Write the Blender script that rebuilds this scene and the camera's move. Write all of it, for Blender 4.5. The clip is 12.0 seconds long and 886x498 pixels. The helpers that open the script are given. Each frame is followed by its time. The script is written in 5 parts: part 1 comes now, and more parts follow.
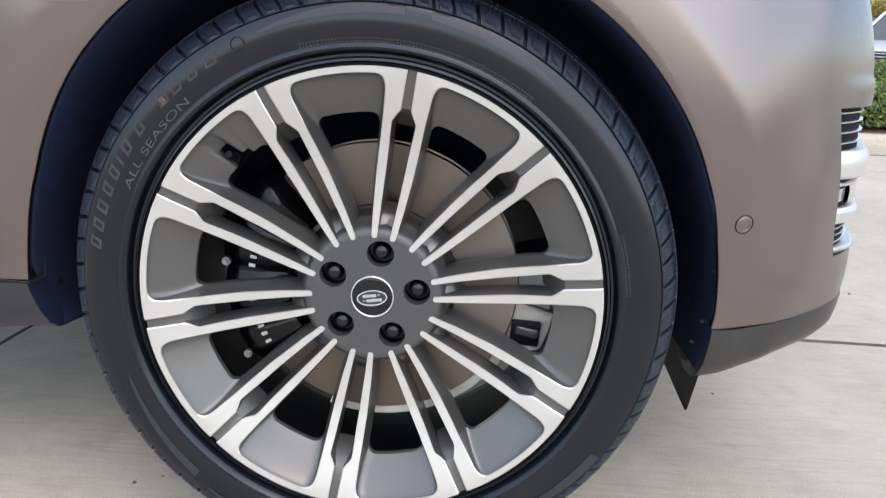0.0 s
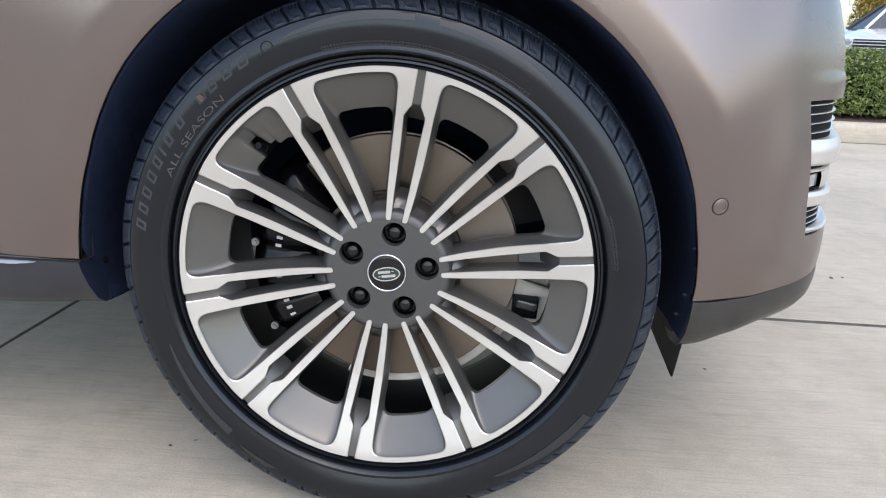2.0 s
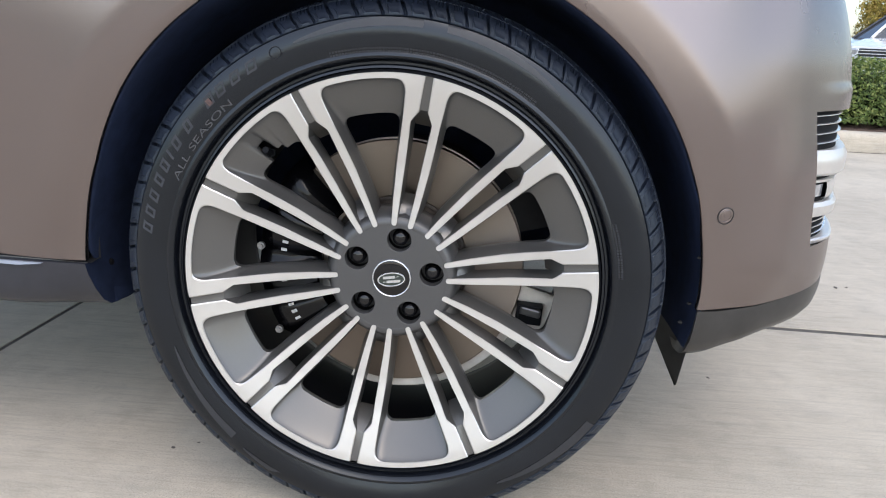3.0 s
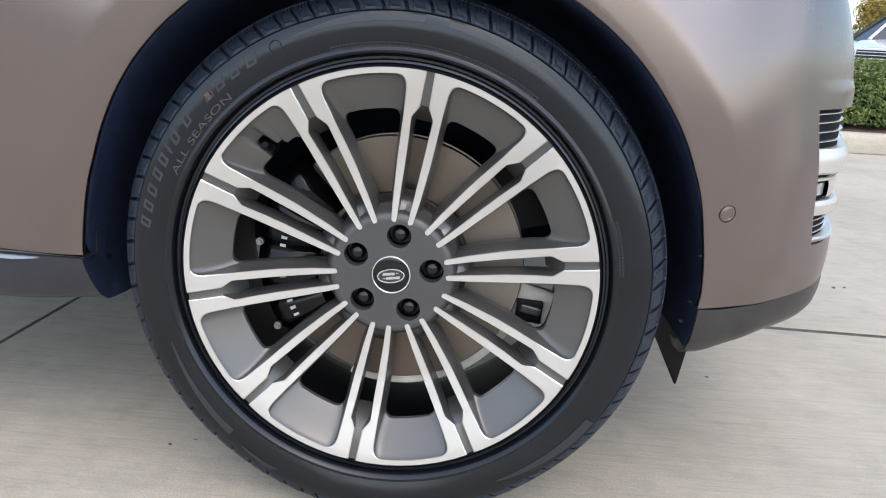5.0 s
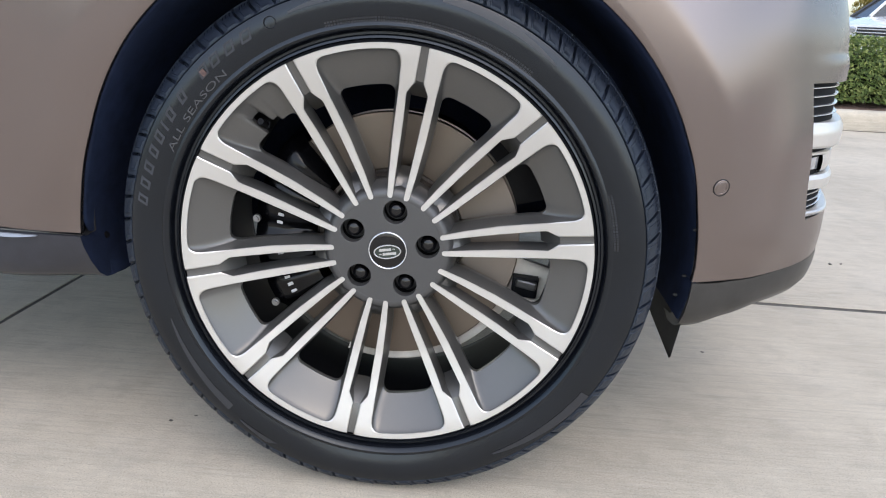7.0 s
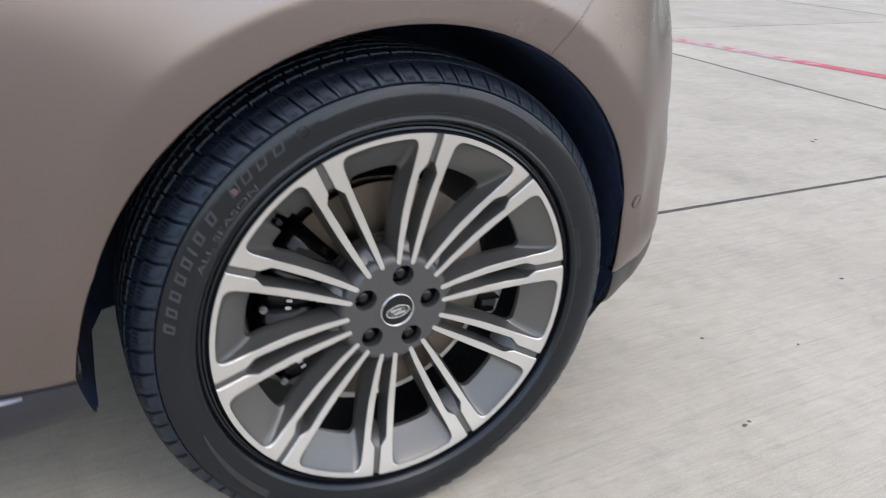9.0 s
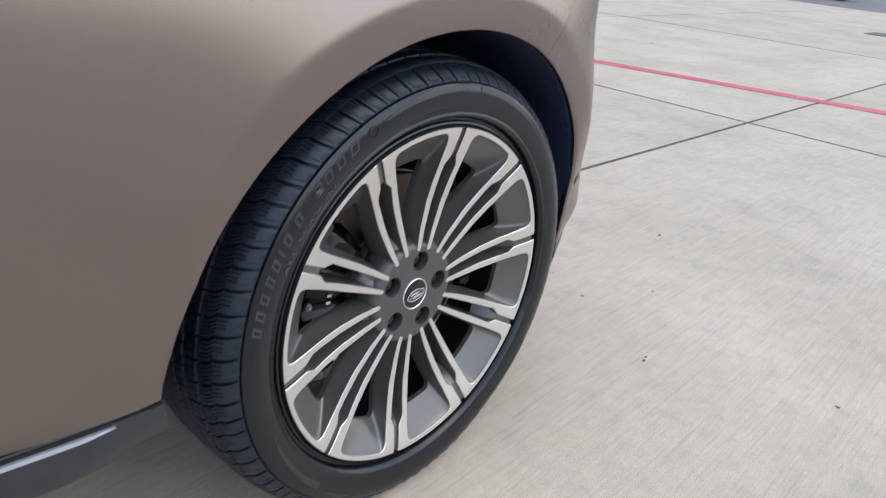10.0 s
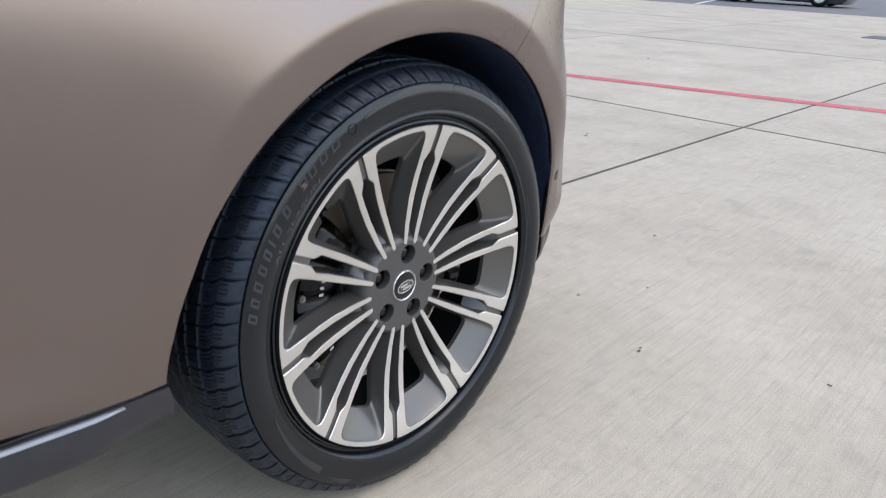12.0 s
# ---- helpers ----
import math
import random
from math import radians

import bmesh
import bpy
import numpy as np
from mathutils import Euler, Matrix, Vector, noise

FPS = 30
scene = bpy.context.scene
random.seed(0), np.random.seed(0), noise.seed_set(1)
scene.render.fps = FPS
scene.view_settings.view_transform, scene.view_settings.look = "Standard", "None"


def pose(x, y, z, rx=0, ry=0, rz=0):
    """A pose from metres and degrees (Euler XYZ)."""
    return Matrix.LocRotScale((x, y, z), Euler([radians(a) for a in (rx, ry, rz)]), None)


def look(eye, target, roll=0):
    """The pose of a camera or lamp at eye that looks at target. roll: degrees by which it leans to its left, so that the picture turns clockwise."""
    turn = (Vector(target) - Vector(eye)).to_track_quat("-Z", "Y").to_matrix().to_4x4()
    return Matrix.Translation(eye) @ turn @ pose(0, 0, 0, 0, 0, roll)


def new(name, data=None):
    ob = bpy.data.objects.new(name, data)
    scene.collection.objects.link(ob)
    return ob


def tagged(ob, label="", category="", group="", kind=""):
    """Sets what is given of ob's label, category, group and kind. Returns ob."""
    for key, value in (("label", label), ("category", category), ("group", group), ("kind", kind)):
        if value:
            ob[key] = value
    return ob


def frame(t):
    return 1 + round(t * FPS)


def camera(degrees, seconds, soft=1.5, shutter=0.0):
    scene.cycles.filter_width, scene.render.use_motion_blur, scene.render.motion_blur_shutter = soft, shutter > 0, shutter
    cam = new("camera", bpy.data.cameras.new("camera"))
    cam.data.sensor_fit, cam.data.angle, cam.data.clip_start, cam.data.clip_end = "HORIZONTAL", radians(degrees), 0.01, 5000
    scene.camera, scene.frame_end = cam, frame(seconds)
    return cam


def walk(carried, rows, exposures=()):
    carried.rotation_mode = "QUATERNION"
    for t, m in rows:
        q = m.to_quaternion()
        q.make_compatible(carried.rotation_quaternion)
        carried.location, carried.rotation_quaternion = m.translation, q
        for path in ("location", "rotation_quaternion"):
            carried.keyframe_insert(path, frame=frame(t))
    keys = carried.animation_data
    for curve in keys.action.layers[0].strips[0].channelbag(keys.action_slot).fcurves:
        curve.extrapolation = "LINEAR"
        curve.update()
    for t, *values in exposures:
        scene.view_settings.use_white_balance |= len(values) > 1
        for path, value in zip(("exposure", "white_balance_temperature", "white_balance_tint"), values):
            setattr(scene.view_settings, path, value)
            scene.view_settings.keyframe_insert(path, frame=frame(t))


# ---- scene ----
cam = camera(62.4, 12.0, soft=1.1, shutter=0.4)
PATH = [
    (0, (0.13, -0.881, 0.728), (0.049, 1.04, 0.178), 2.5),
    (0.5, (0.135, -0.922, 0.733), (0.048, 0.978, 0.117), 1.9),
    (1, (0.139, -0.969, 0.743), (0.032, 0.937, 0.148), 1.9),
    (1.5, (0.137, -0.984, 0.748), (0.034, 0.928, 0.173), 2.0),
    (2, (0.139, -0.99, 0.743), (0.033, 0.923, 0.17), 2.1),
    (2.5, (0.141, -0.993, 0.746), (0.031, 0.921, 0.179), 2.4),
    (3, (0.136, -0.992, 0.746), (0.021, 0.924, 0.184), 2.7),
    (5, (0.131, -0.987, 0.741), (0.025, 0.929, 0.176), 3.1),
    (5.5, (0.129, -0.985, 0.736), (0.029, 0.928, 0.162), 3.2),
    (6, (0.133, -0.985, 0.733), (0.033, 0.925, 0.149), 3.2),
    (6.5, (0.139, -0.995, 0.735), (0.036, 0.91, 0.136), 3.0),
    (7, (0.137, -0.996, 0.735), (0.036, 0.905, 0.122), 2.8),
    (7.2, (0.133, -0.99, 0.733), (0.021, 0.91, 0.119), 2.5),
    (8.8, (-0.339, -0.971, 0.977), (0.403, 0.683, 0.131), 4.0),
    (9, (-0.429, -0.904, 0.978), (0.436, 0.695, 0.145), 2.9),
    (9.2, (-0.515, -0.823, 0.992), (0.465, 0.713, 0.165), 3.2),
    (9.5, (-0.666, -0.784, 1.006), (0.518, 0.618, 0.211), 3.8),
    (10, (-0.837, -0.724, 0.979), (0.565, 0.455, 0.176), 6.0),
    (10.5, (-0.884, -0.776, 0.877), (0.519, 0.408, 0.082), 5.7),
    (11, (-0.89, -0.787, 0.872), (0.522, 0.409, 0.113), 4.9),
    (11.5, (-0.878, -0.788, 0.871), (0.535, 0.419, 0.132), 4.1),
    (12, (-0.872, -0.828, 0.952), (0.523, 0.404, 0.219), 2.4),
]
walk(cam, [(t, look(eye, target, roll)) for t, eye, target, roll in PATH], exposures=[(0, 1.12), (1.0, 1.02), (7.2, 1.0), (8.8, 0.78), (12, 0.76)])

# ---- world and sun ----
SUN_ELEV, SUN_ROT = radians(53), radians(157)
world = bpy.data.worlds.new("sky_world")
scene.world = world
world.use_nodes = True
wn = world.node_tree.nodes
sky = wn.new("ShaderNodeTexSky")
sky.sky_type, sky.sun_disc = "NISHITA", False
sky.sun_elevation, sky.sun_rotation = SUN_ELEV, SUN_ROT
sky.air_density, sky.dust_density, sky.ozone_density = 1.0, 1.6, 1.0
bg = wn["Background"]
bg.inputs["Strength"].default_value = 0.15
hs = wn.new("ShaderNodeHueSaturation")
hs.inputs["Saturation"].default_value = 0.95
world.node_tree.links.new(sky.outputs[0], hs.inputs["Color"])
world.node_tree.links.new(hs.outputs[0], bg.inputs["Color"])
sun = new("sun", bpy.data.lights.new("sun", "SUN"))
sun.data.energy, sun.data.angle, sun.data.color = 1.0, radians(150), (1.0, 0.955, 0.91)
sun.matrix_world = look((1.25, -2.98, 4.29), (0, 0, 0))

# ---- materials ----


class Mat:
    """A Principled material with small helpers for noise-driven colour, roughness and bump."""

    def __init__(self, name, color, rough=0.5, metal=0.0, coat=0.0, coat_rough=0.1, spec=0.5):
        self.m = bpy.data.materials.new(name)
        self.m.use_nodes = True
        self.nt = self.m.node_tree
        self.b = self.nt.nodes["Principled BSDF"]
        self.b.inputs["Base Color"].default_value = (*color, 1)
        self.b.inputs["Roughness"].default_value = rough
        self.b.inputs["Metallic"].default_value = metal
        self.b.inputs["Coat Weight"].default_value = coat
        self.b.inputs["Coat Roughness"].default_value = coat_rough
        self.b.inputs["Specular IOR Level"].default_value = spec
        self.color = color
        self.norm = None
        self.coords = self.nt.nodes.new("ShaderNodeTexCoord").outputs["Object"]

    def node(self, kind):
        return self.nt.nodes.new(kind)

    def link(self, a, b):
        self.nt.links.new(a, b)

    def noise(self, scale, detail=4.0, rough=0.6, stretch=None, coords=None):
        n = self.node("ShaderNodeTexNoise")
        n.inputs["Scale"].default_value, n.inputs["Detail"].default_value, n.inputs["Roughness"].default_value = scale, detail, rough
        src = coords or self.coords
        if stretch:
            mp = self.node("ShaderNodeMapping")
            mp.inputs["Scale"].default_value, mp.inputs["Rotation"].default_value = stretch[0], stretch[1]
            self.link(src, mp.inputs["Vector"])
            src = mp.outputs[0]
        self.link(src, n.inputs["Vector"])
        return n.outputs["Fac"]

    def ramp(self, fac, stops):
        r = self.node("ShaderNodeValToRGB")
        e = r.color_ramp.elements
        e[0].position, e[0].color = stops[0][0], (*stops[0][1], 1)
        e[1].position, e[1].color = stops[-1][0], (*stops[-1][1], 1)
        for p, c in stops[1:-1]:
            x = e.new(p)
            x.color = (*c, 1)
        self.link(fac, r.inputs[0])
        return r.outputs[0]

    def mix(self, a, b, fac, kind="MIX"):
        m = self.node("ShaderNodeMix")
        m.data_type, m.blend_type = "RGBA", kind
        for sock, v in ((m.inputs[6], a), (m.inputs[7], b)):
            if isinstance(v, tuple):
                sock.default_value = (*v, 1)
            else:
                self.link(v, sock)
        if isinstance(fac, float):
            m.inputs[0].default_value = fac
        else:
            self.link(fac, m.inputs[0])
        return m.outputs[2]

    def vary(self, scale, lo, hi, detail=5.0, stretch=None, lo_at=0.3, hi_at=0.7):
        """Base colour between two multiples of the colour."""
        f = self.noise(scale, detail, stretch=stretch)
        c = self.ramp(f, [(lo_at, tuple(min(1, v * lo) for v in self.color)), (hi_at, tuple(min(1, v * hi) for v in self.color))])
        self.link(c, self.b.inputs["Base Color"])
        self.out = c
        return self

    def bump(self, fac, strength=0.2, dist=0.001):
        n = self.node("ShaderNodeBump")
        n.inputs["Strength"].default_value, n.inputs["Distance"].default_value = strength, dist
        self.link(fac, n.inputs["Height"])
        if self.norm:
            self.link(self.norm, n.inputs["Normal"])
        self.norm = n.outputs[0]
        self.link(self.norm, self.b.inputs["Normal"])
        return self

    def rough_var(self, scale, lo, hi):
        f = self.noise(scale, 6)
        r = self.node("ShaderNodeMapRange")
        r.inputs[1].default_value, r.inputs[2].default_value = 0.3, 0.7
        r.inputs[3].default_value, r.inputs[4].default_value = lo, hi
        self.link(f, r.inputs[0])
        self.link(r.outputs[0], self.b.inputs["Roughness"])
        return self


paint_m = Mat("satin_paint", (0.258, 0.220, 0.212), 0.27, 1.0, spec=0.5)
paint_m.vary(2.2, 0.975, 1.025, 3).rough_var(3.0, 0.25, 0.28)
PAINT = paint_m.m
low_m = Mat("lower_trim_grey", (0.046, 0.044, 0.042), 0.38, 0.4)
low_m.vary(40, 0.9, 1.1).rough_var(8, 0.34, 0.42)
LOWER = low_m.m
sill_m = Mat("sill_grey", (0.035, 0.036, 0.044), 0.34, 0.2)
sill_m.vary(40, 0.9, 1.1)
SILL = sill_m.m
bright_m = Mat("bright_trim", (0.72, 0.73, 0.76), 0.22, 0.9)
bright_m.vary(60, 0.95, 1.03)
BRIGHT = bright_m.m
strip_m = Mat("satin_silver_strip", (0.28, 0.3, 0.34), 0.35, 0.3)
strip_m.vary(60, 0.95, 1.03)
STRIP = strip_m.m
silver_m = Mat("silver_painted_trim", (0.62, 0.6, 0.57), 0.3, 0.6)
silver_m.vary(60, 0.95, 1.04)
SILVER = silver_m.m
liner_m = Mat("arch_liner_black", (0.0115, 0.0185, 0.043), 0.8, spec=0.18)
liner_m.vary(30, 0.7, 1.3).bump(liner_m.noise(300, 3), 0.3, 0.0008)
LINER = liner_m.m
black_m = Mat("black_plastic", (0.015, 0.015, 0.017), 0.45)
black_m.vary(50, 0.8, 1.2)
BLACK = black_m.m
gloss_black = Mat("gloss_black", (0.004, 0.004, 0.005), 0.14, coat=0.3, coat_rough=0.05, spec=0.35)
gloss_black.vary(50, 0.8, 1.2)
GLOSSBLACK = gloss_black.m
flap_m = Mat("grey_flap_plastic", (0.07, 0.068, 0.064), 0.6)
flap_m.vary(60, 0.85, 1.15).bump(flap_m.noise(500, 3), 0.2, 0.0005)
FLAP = flap_m.m

rub = Mat("tyre_rubber", (0.0036, 0.0044, 0.0066), 0.2, spec=0.55)
rub.b.inputs["Specular Tint"].default_value = (0.86, 0.93, 1.0, 1)
rub.vary(14, 0.8, 1.35, 6).rough_var(20, 0.17, 0.25)
rub.bump(rub.noise(700, 3), 0.25, 0.0004)
RUBBER = rub.m
tread_m = Mat("tread_rubber", (0.0062, 0.009, 0.0175), 0.47, spec=0.6)
tread_m.b.inputs["Specular Tint"].default_value = (0.76, 0.89, 1.0, 1)
tread_m.vary(25, 0.75, 1.4, 6).bump(tread_m.noise(900, 3), 0.35, 0.0005)
TREAD = tread_m.m
accent_m = Mat("sidewall_accent_rubber", (0.017, 0.019, 0.024), 0.46, spec=0.6)
accent_m.vary(30, 0.85, 1.2).bump(accent_m.noise(1200, 2), 0.2, 0.0003)
ACCENT = accent_m.m
letter_m = Mat("raised_letter_rubber", (0.055, 0.057, 0.062), 0.5)
letter_m.vary(50, 0.85, 1.15)
LETTER = letter_m.m
print_m = Mat("small_print_rubber", (0.045, 0.048, 0.054), 0.7, spec=0.15)
print_m.vary(50, 0.85, 1.15)
PRINT = print_m.m
chalk_m = Mat("faded_red_mark", (0.11, 0.065, 0.058), 0.8)
chalk_m.vary(300, 0.5, 1.3)
CHALK = chalk_m.m

alu = Mat("machined_aluminium", (0.66, 0.645, 0.62), 0.42, 0.85, coat=0.4, coat_rough=0.12)
sepx = alu.node("ShaderNodeVectorMath")
sepx.operation = "LENGTH"
mpx = alu.node("ShaderNodeMapping")
mpx.inputs["Scale"].default_value = (1, 0, 1)
alu.link(alu.coords, mpx.inputs[0])
alu.link(mpx.outputs[0], sepx.inputs[0])
rings = alu.node("ShaderNodeTexNoise")
rings.noise_dimensions = "1D"
rings.inputs["Scale"].default_value, rings.inputs["Detail"].default_value = 1400, 2
alu.link(sepx.outputs["Value"], rings.inputs["W"])
alu.bump(rings.outputs["Fac"], 0.12, 0.0003).rough_var(40, 0.38, 0.46)
ALU = alu.m
grey = Mat("gloss_grey_wheel_paint", (0.115, 0.113, 0.109), 0.3, 0.45, coat=0.4, coat_rough=0.12)
grey.vary(1500, 0.9, 1.1, 2)
GREY = grey.m
hubgrey = Mat("satin_grey_hub_paint", (0.074, 0.074, 0.075), 0.4, 0.35, coat=0.25, coat_rough=0.2)
hubgrey.vary(1500, 0.92, 1.08, 2)
HUBGREY = hubgrey.m
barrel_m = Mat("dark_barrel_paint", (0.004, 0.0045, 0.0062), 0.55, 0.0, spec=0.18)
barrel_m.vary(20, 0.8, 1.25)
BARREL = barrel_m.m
hat_m = Mat("dull_brake_hat", (0.05, 0.042, 0.036), 0.65, 0.3)
hat_m.vary(60, 0.7, 1.3)
HAT = hat_m.m
cal_m = Mat("caliper_black", (0.0018, 0.0018, 0.0024), 0.16, spec=0.3)
cal_m.vary(50, 0.8, 1.2)
CALIPER = cal_m.m
vent_m = Mat("vent_black", (0.004, 0.004, 0.005), 0.7, spec=0.1)
vent_m.vary(50, 0.8, 1.2)
VENT = vent_m.m
disc_m = Mat("brake_disc_steel", (0.25, 0.212, 0.18), 0.42, 1.0)
dl = disc_m.node("ShaderNodeVectorMath")
dl.operation = "LENGTH"
dm = disc_m.node("ShaderNodeMapping")
dm.inputs["Scale"].default_value = (1, 0, 1)
disc_m.link(disc_m.coords, dm.inputs[0])
disc_m.link(dm.outputs[0], dl.inputs[0])
dr = disc_m.node("ShaderNodeTexNoise")
dr.noise_dimensions = "1D"
dr.inputs["Scale"].default_value, dr.inputs["Detail"].default_value = 700, 3
disc_m.link(dl.outputs["Value"], dr.inputs["W"])
disc_m.bump(dr.outputs["Fac"], 0.25, 0.0004)
disc_m.b.inputs["Anisotropic"].default_value = 0.8
lay = disc_m.node("ShaderNodeTangent")
lay.direction_type, lay.axis = "RADIAL", "Y"
disc_m.link(lay.outputs[0], disc_m.b.inputs["Tangent"])
DISC = disc_m.m
shield_m = Mat("galvanised_shield", (0.62, 0.58, 0.52), 0.5, 0.35)
shield_m.vary(30, 0.8, 1.1).rough_var(40, 0.38, 0.55)
SHIELD = shield_m.m
steel_m = Mat("bolt_steel", (0.3, 0.3, 0.3), 0.4, 0.9)
steel_m.vary(200, 0.7, 1.1)
STEEL = steel_m.m
white_m = Mat("white_letter_paint", (0.5, 0.5, 0.5), 0.5)
white_m.vary(400, 0.8, 1.05)
WHITE = white_m.m
badge_m = Mat("badge_dark_green", (0.02, 0.035, 0.028), 0.25, 0.2, coat=1.0, coat_rough=0.04)
badge_m.vary(300, 0.8, 1.2)
BADGE = badge_m.m
lens_m = Mat("clear_lamp_lens", (0.5, 0.52, 0.55), 0.08, 0.6, coat=1.0, coat_rough=0.03)
lens_m.vary(120, 0.5, 1.2)
LENS = lens_m.m

con = Mat("concrete", (0.47, 0.445, 0.405), 0.85, spec=0.3)
geo = con.node("ShaderNodeNewGeometry").outputs["Position"]
oi = con.node("ShaderNodeObjectInfo").outputs["Random"]
c1 = con.ramp(con.noise(1.3, 8, 0.65, coords=geo), [(0.3, (0.42, 0.378, 0.314)), (0.5, (0.53, 0.48, 0.40)), (0.72, (0.61, 0.558, 0.475))])
streak = con.noise(9, 8, 0.7, stretch=((0.2, 1.8, 1), (0, 0, radians(5))), coords=geo)
c2 = con.mix(c1, (0.36, 0.325, 0.27), con.ramp(streak, [(0.5, (0, 0, 0)), (0.74, (0.3, 0.3, 0.3))]))
speck = con.noise(380, 4, 0.75, coords=geo)
c3 = con.mix(c2, (0.24, 0.228, 0.21), con.ramp(speck, [(0.5, (0, 0, 0)), (0.66, (0.6, 0.6, 0.6))]))
pale = con.noise(300, 4, 0.7, coords=geo)
c4 = con.mix(c3, (0.72, 0.67, 0.58), con.ramp(pale, [(0.52, (0, 0, 0)), (0.7, (0.55, 0.55, 0.55))]))
tint = con.ramp(oi, [(0.0, (0.975, 0.95, 0.91)), (1.0, (1.06, 1.04, 0.995))])
dash = con.noise(30, 6, 0.75, stretch=((0.3, 1.4, 1), (0, 0, radians(5))), coords=geo)
c4 = con.mix(c4, (0.68, 0.64, 0.56), con.ramp(dash, [(0.52, (0, 0, 0)), (0.75, (0.4, 0.4, 0.4))]))
blot = con.noise(5.5, 6, 0.6, coords=geo)
c4 = con.mix(c4, (0.27, 0.26, 0.24), con.ramp(blot, [(0.54, (0, 0, 0)), (0.76, (0.36, 0.36, 0.36))]))
fine = con.noise(100, 5, 0.7, stretch=((0.035, 1.3, 1), (0, 0, radians(4))), coords=geo)
c4 = con.mix(c4, (0.25, 0.24, 0.22), con.ramp(fine, [(0.5, (0, 0, 0)), (0.7, (0.36, 0.36, 0.36))]))
rake = con.noise(45, 6, 0.75, stretch=((0.09, 1.2, 1), (0, 0, radians(6))), coords=geo)
c4 = con.mix(c4, (0.22, 0.205, 0.18), con.ramp(rake, [(0.53, (0, 0, 0)), (0.74, (0.24, 0.24, 0.24))]))
ridge = con.noise(70, 6, 0.75, stretch=((0.1, 1.2, 1), (0, 0, radians(5))), coords=geo)
c4 = con.mix(c4, (0.74, 0.69, 0.60), con.ramp(ridge, [(0.54, (0, 0, 0)), (0.74, (0.26, 0.26, 0.26))]))
grit = con.noise(330, 4, 0.75, coords=geo)
c4 = con.mix(c4, (0.16, 0.15, 0.14), con.ramp(grit, [(0.57, (0, 0, 0)), (0.68, (0.7, 0.7, 0.7))]))
mottle = con.noise(16, 10, 0.75, coords=geo)
c4 = con.mix(c4, (0.33, 0.30, 0.25), con.ramp(mottle, [(0.48, (0, 0, 0)), (0.70, (0.42, 0.42, 0.42))]))
c5 = con.mix(c4, tint, 1.0, "MULTIPLY")
con.link(c5, con.b.inputs["Base Color"])
broom = con.noise(40, 4, 0.6, stretch=((0.06, 7.0, 1), (0, 0, radians(5))), coords=geo)
con.bump(con.noise(400, 5, 0.7, coords=geo), 0.6, 0.001).bump(broom, 0.15, 0.002).bump(con.noise(4, 4, coords=geo), 0.25, 0.01)
CONCRETE = con.m
lot_m = Mat("dark_lot", (0.075, 0.073, 0.07), 0.9)
lot_m.vary(30, 0.8, 1.25)
LOT = lot_m.m
joint_m = Mat("joint_dirt", (0.095, 0.086, 0.074), 0.95)
joint_m.vary(35, 0.6, 1.5)
JOINT = joint_m.m
asph = Mat("asphalt", (0.17, 0.17, 0.175), 0.9)
asph.vary(90, 0.75, 1.3).bump(asph.noise(200, 4), 0.5, 0.003)
ASPHALT = asph.m
redp = Mat("worn_red_paint", (0.6, 0.1, 0.11), 0.7)
geo2 = redp.node("ShaderNodeNewGeometry").outputs["Position"]
sep = redp.node("ShaderNodeSeparateXYZ")
redp.link(geo2, sep.inputs[0])
rub_off = redp.node("ShaderNodeMapRange")
rub_off.inputs[1].default_value, rub_off.inputs[2].default_value, rub_off.inputs[4].default_value = 2.9, 3.4, 0.16
redp.link(sep.outputs["Y"], rub_off.inputs[0])
wear = redp.node("ShaderNodeMath")
redp.link(redp.noise(9, 6, 0.7, coords=geo2), wear.inputs[0])
redp.link(rub_off.outputs[0], wear.inputs[1])
worn = redp.ramp(wear.outputs[0], [(0.58, (0, 0, 0)), (0.68, (0.85, 0.85, 0.85))])
redp.link(redp.mix(redp.ramp(redp.noise(3, 4, coords=geo2), [(0.3, (0.50, 0.085, 0.10)), (0.7, (0.60, 0.15, 0.165))]), (0.5, 0.45, 0.42), worn), redp.b.inputs["Base Color"])
REDPAINT = redp.m
whitep = Mat("white_road_paint", (0.75, 0.75, 0.74), 0.7)
whitep.vary(30, 0.85, 1.05)
WHITEPAINT = whitep.m
mulch_m = Mat("brown_mulch", (0.12, 0.075, 0.055), 0.95)
mulch_m.vary(45, 0.4, 1.7, 8).bump(mulch_m.noise(60, 6), 0.9, 0.03)
MULCH = mulch_m.m


def leaf_mat(name, a, b, c):
    m = Mat(name, a, 0.5, spec=0.4)
    rnd = m.node("ShaderNodeNewGeometry").outputs["Random Per Island"]
    m.link(m.ramp(rnd, [(0.0, a), (0.55, b), (1.0, c)]), m.b.inputs["Base Color"])
    m.b.inputs["Subsurface Weight"].default_value = 0.0
    return m.m


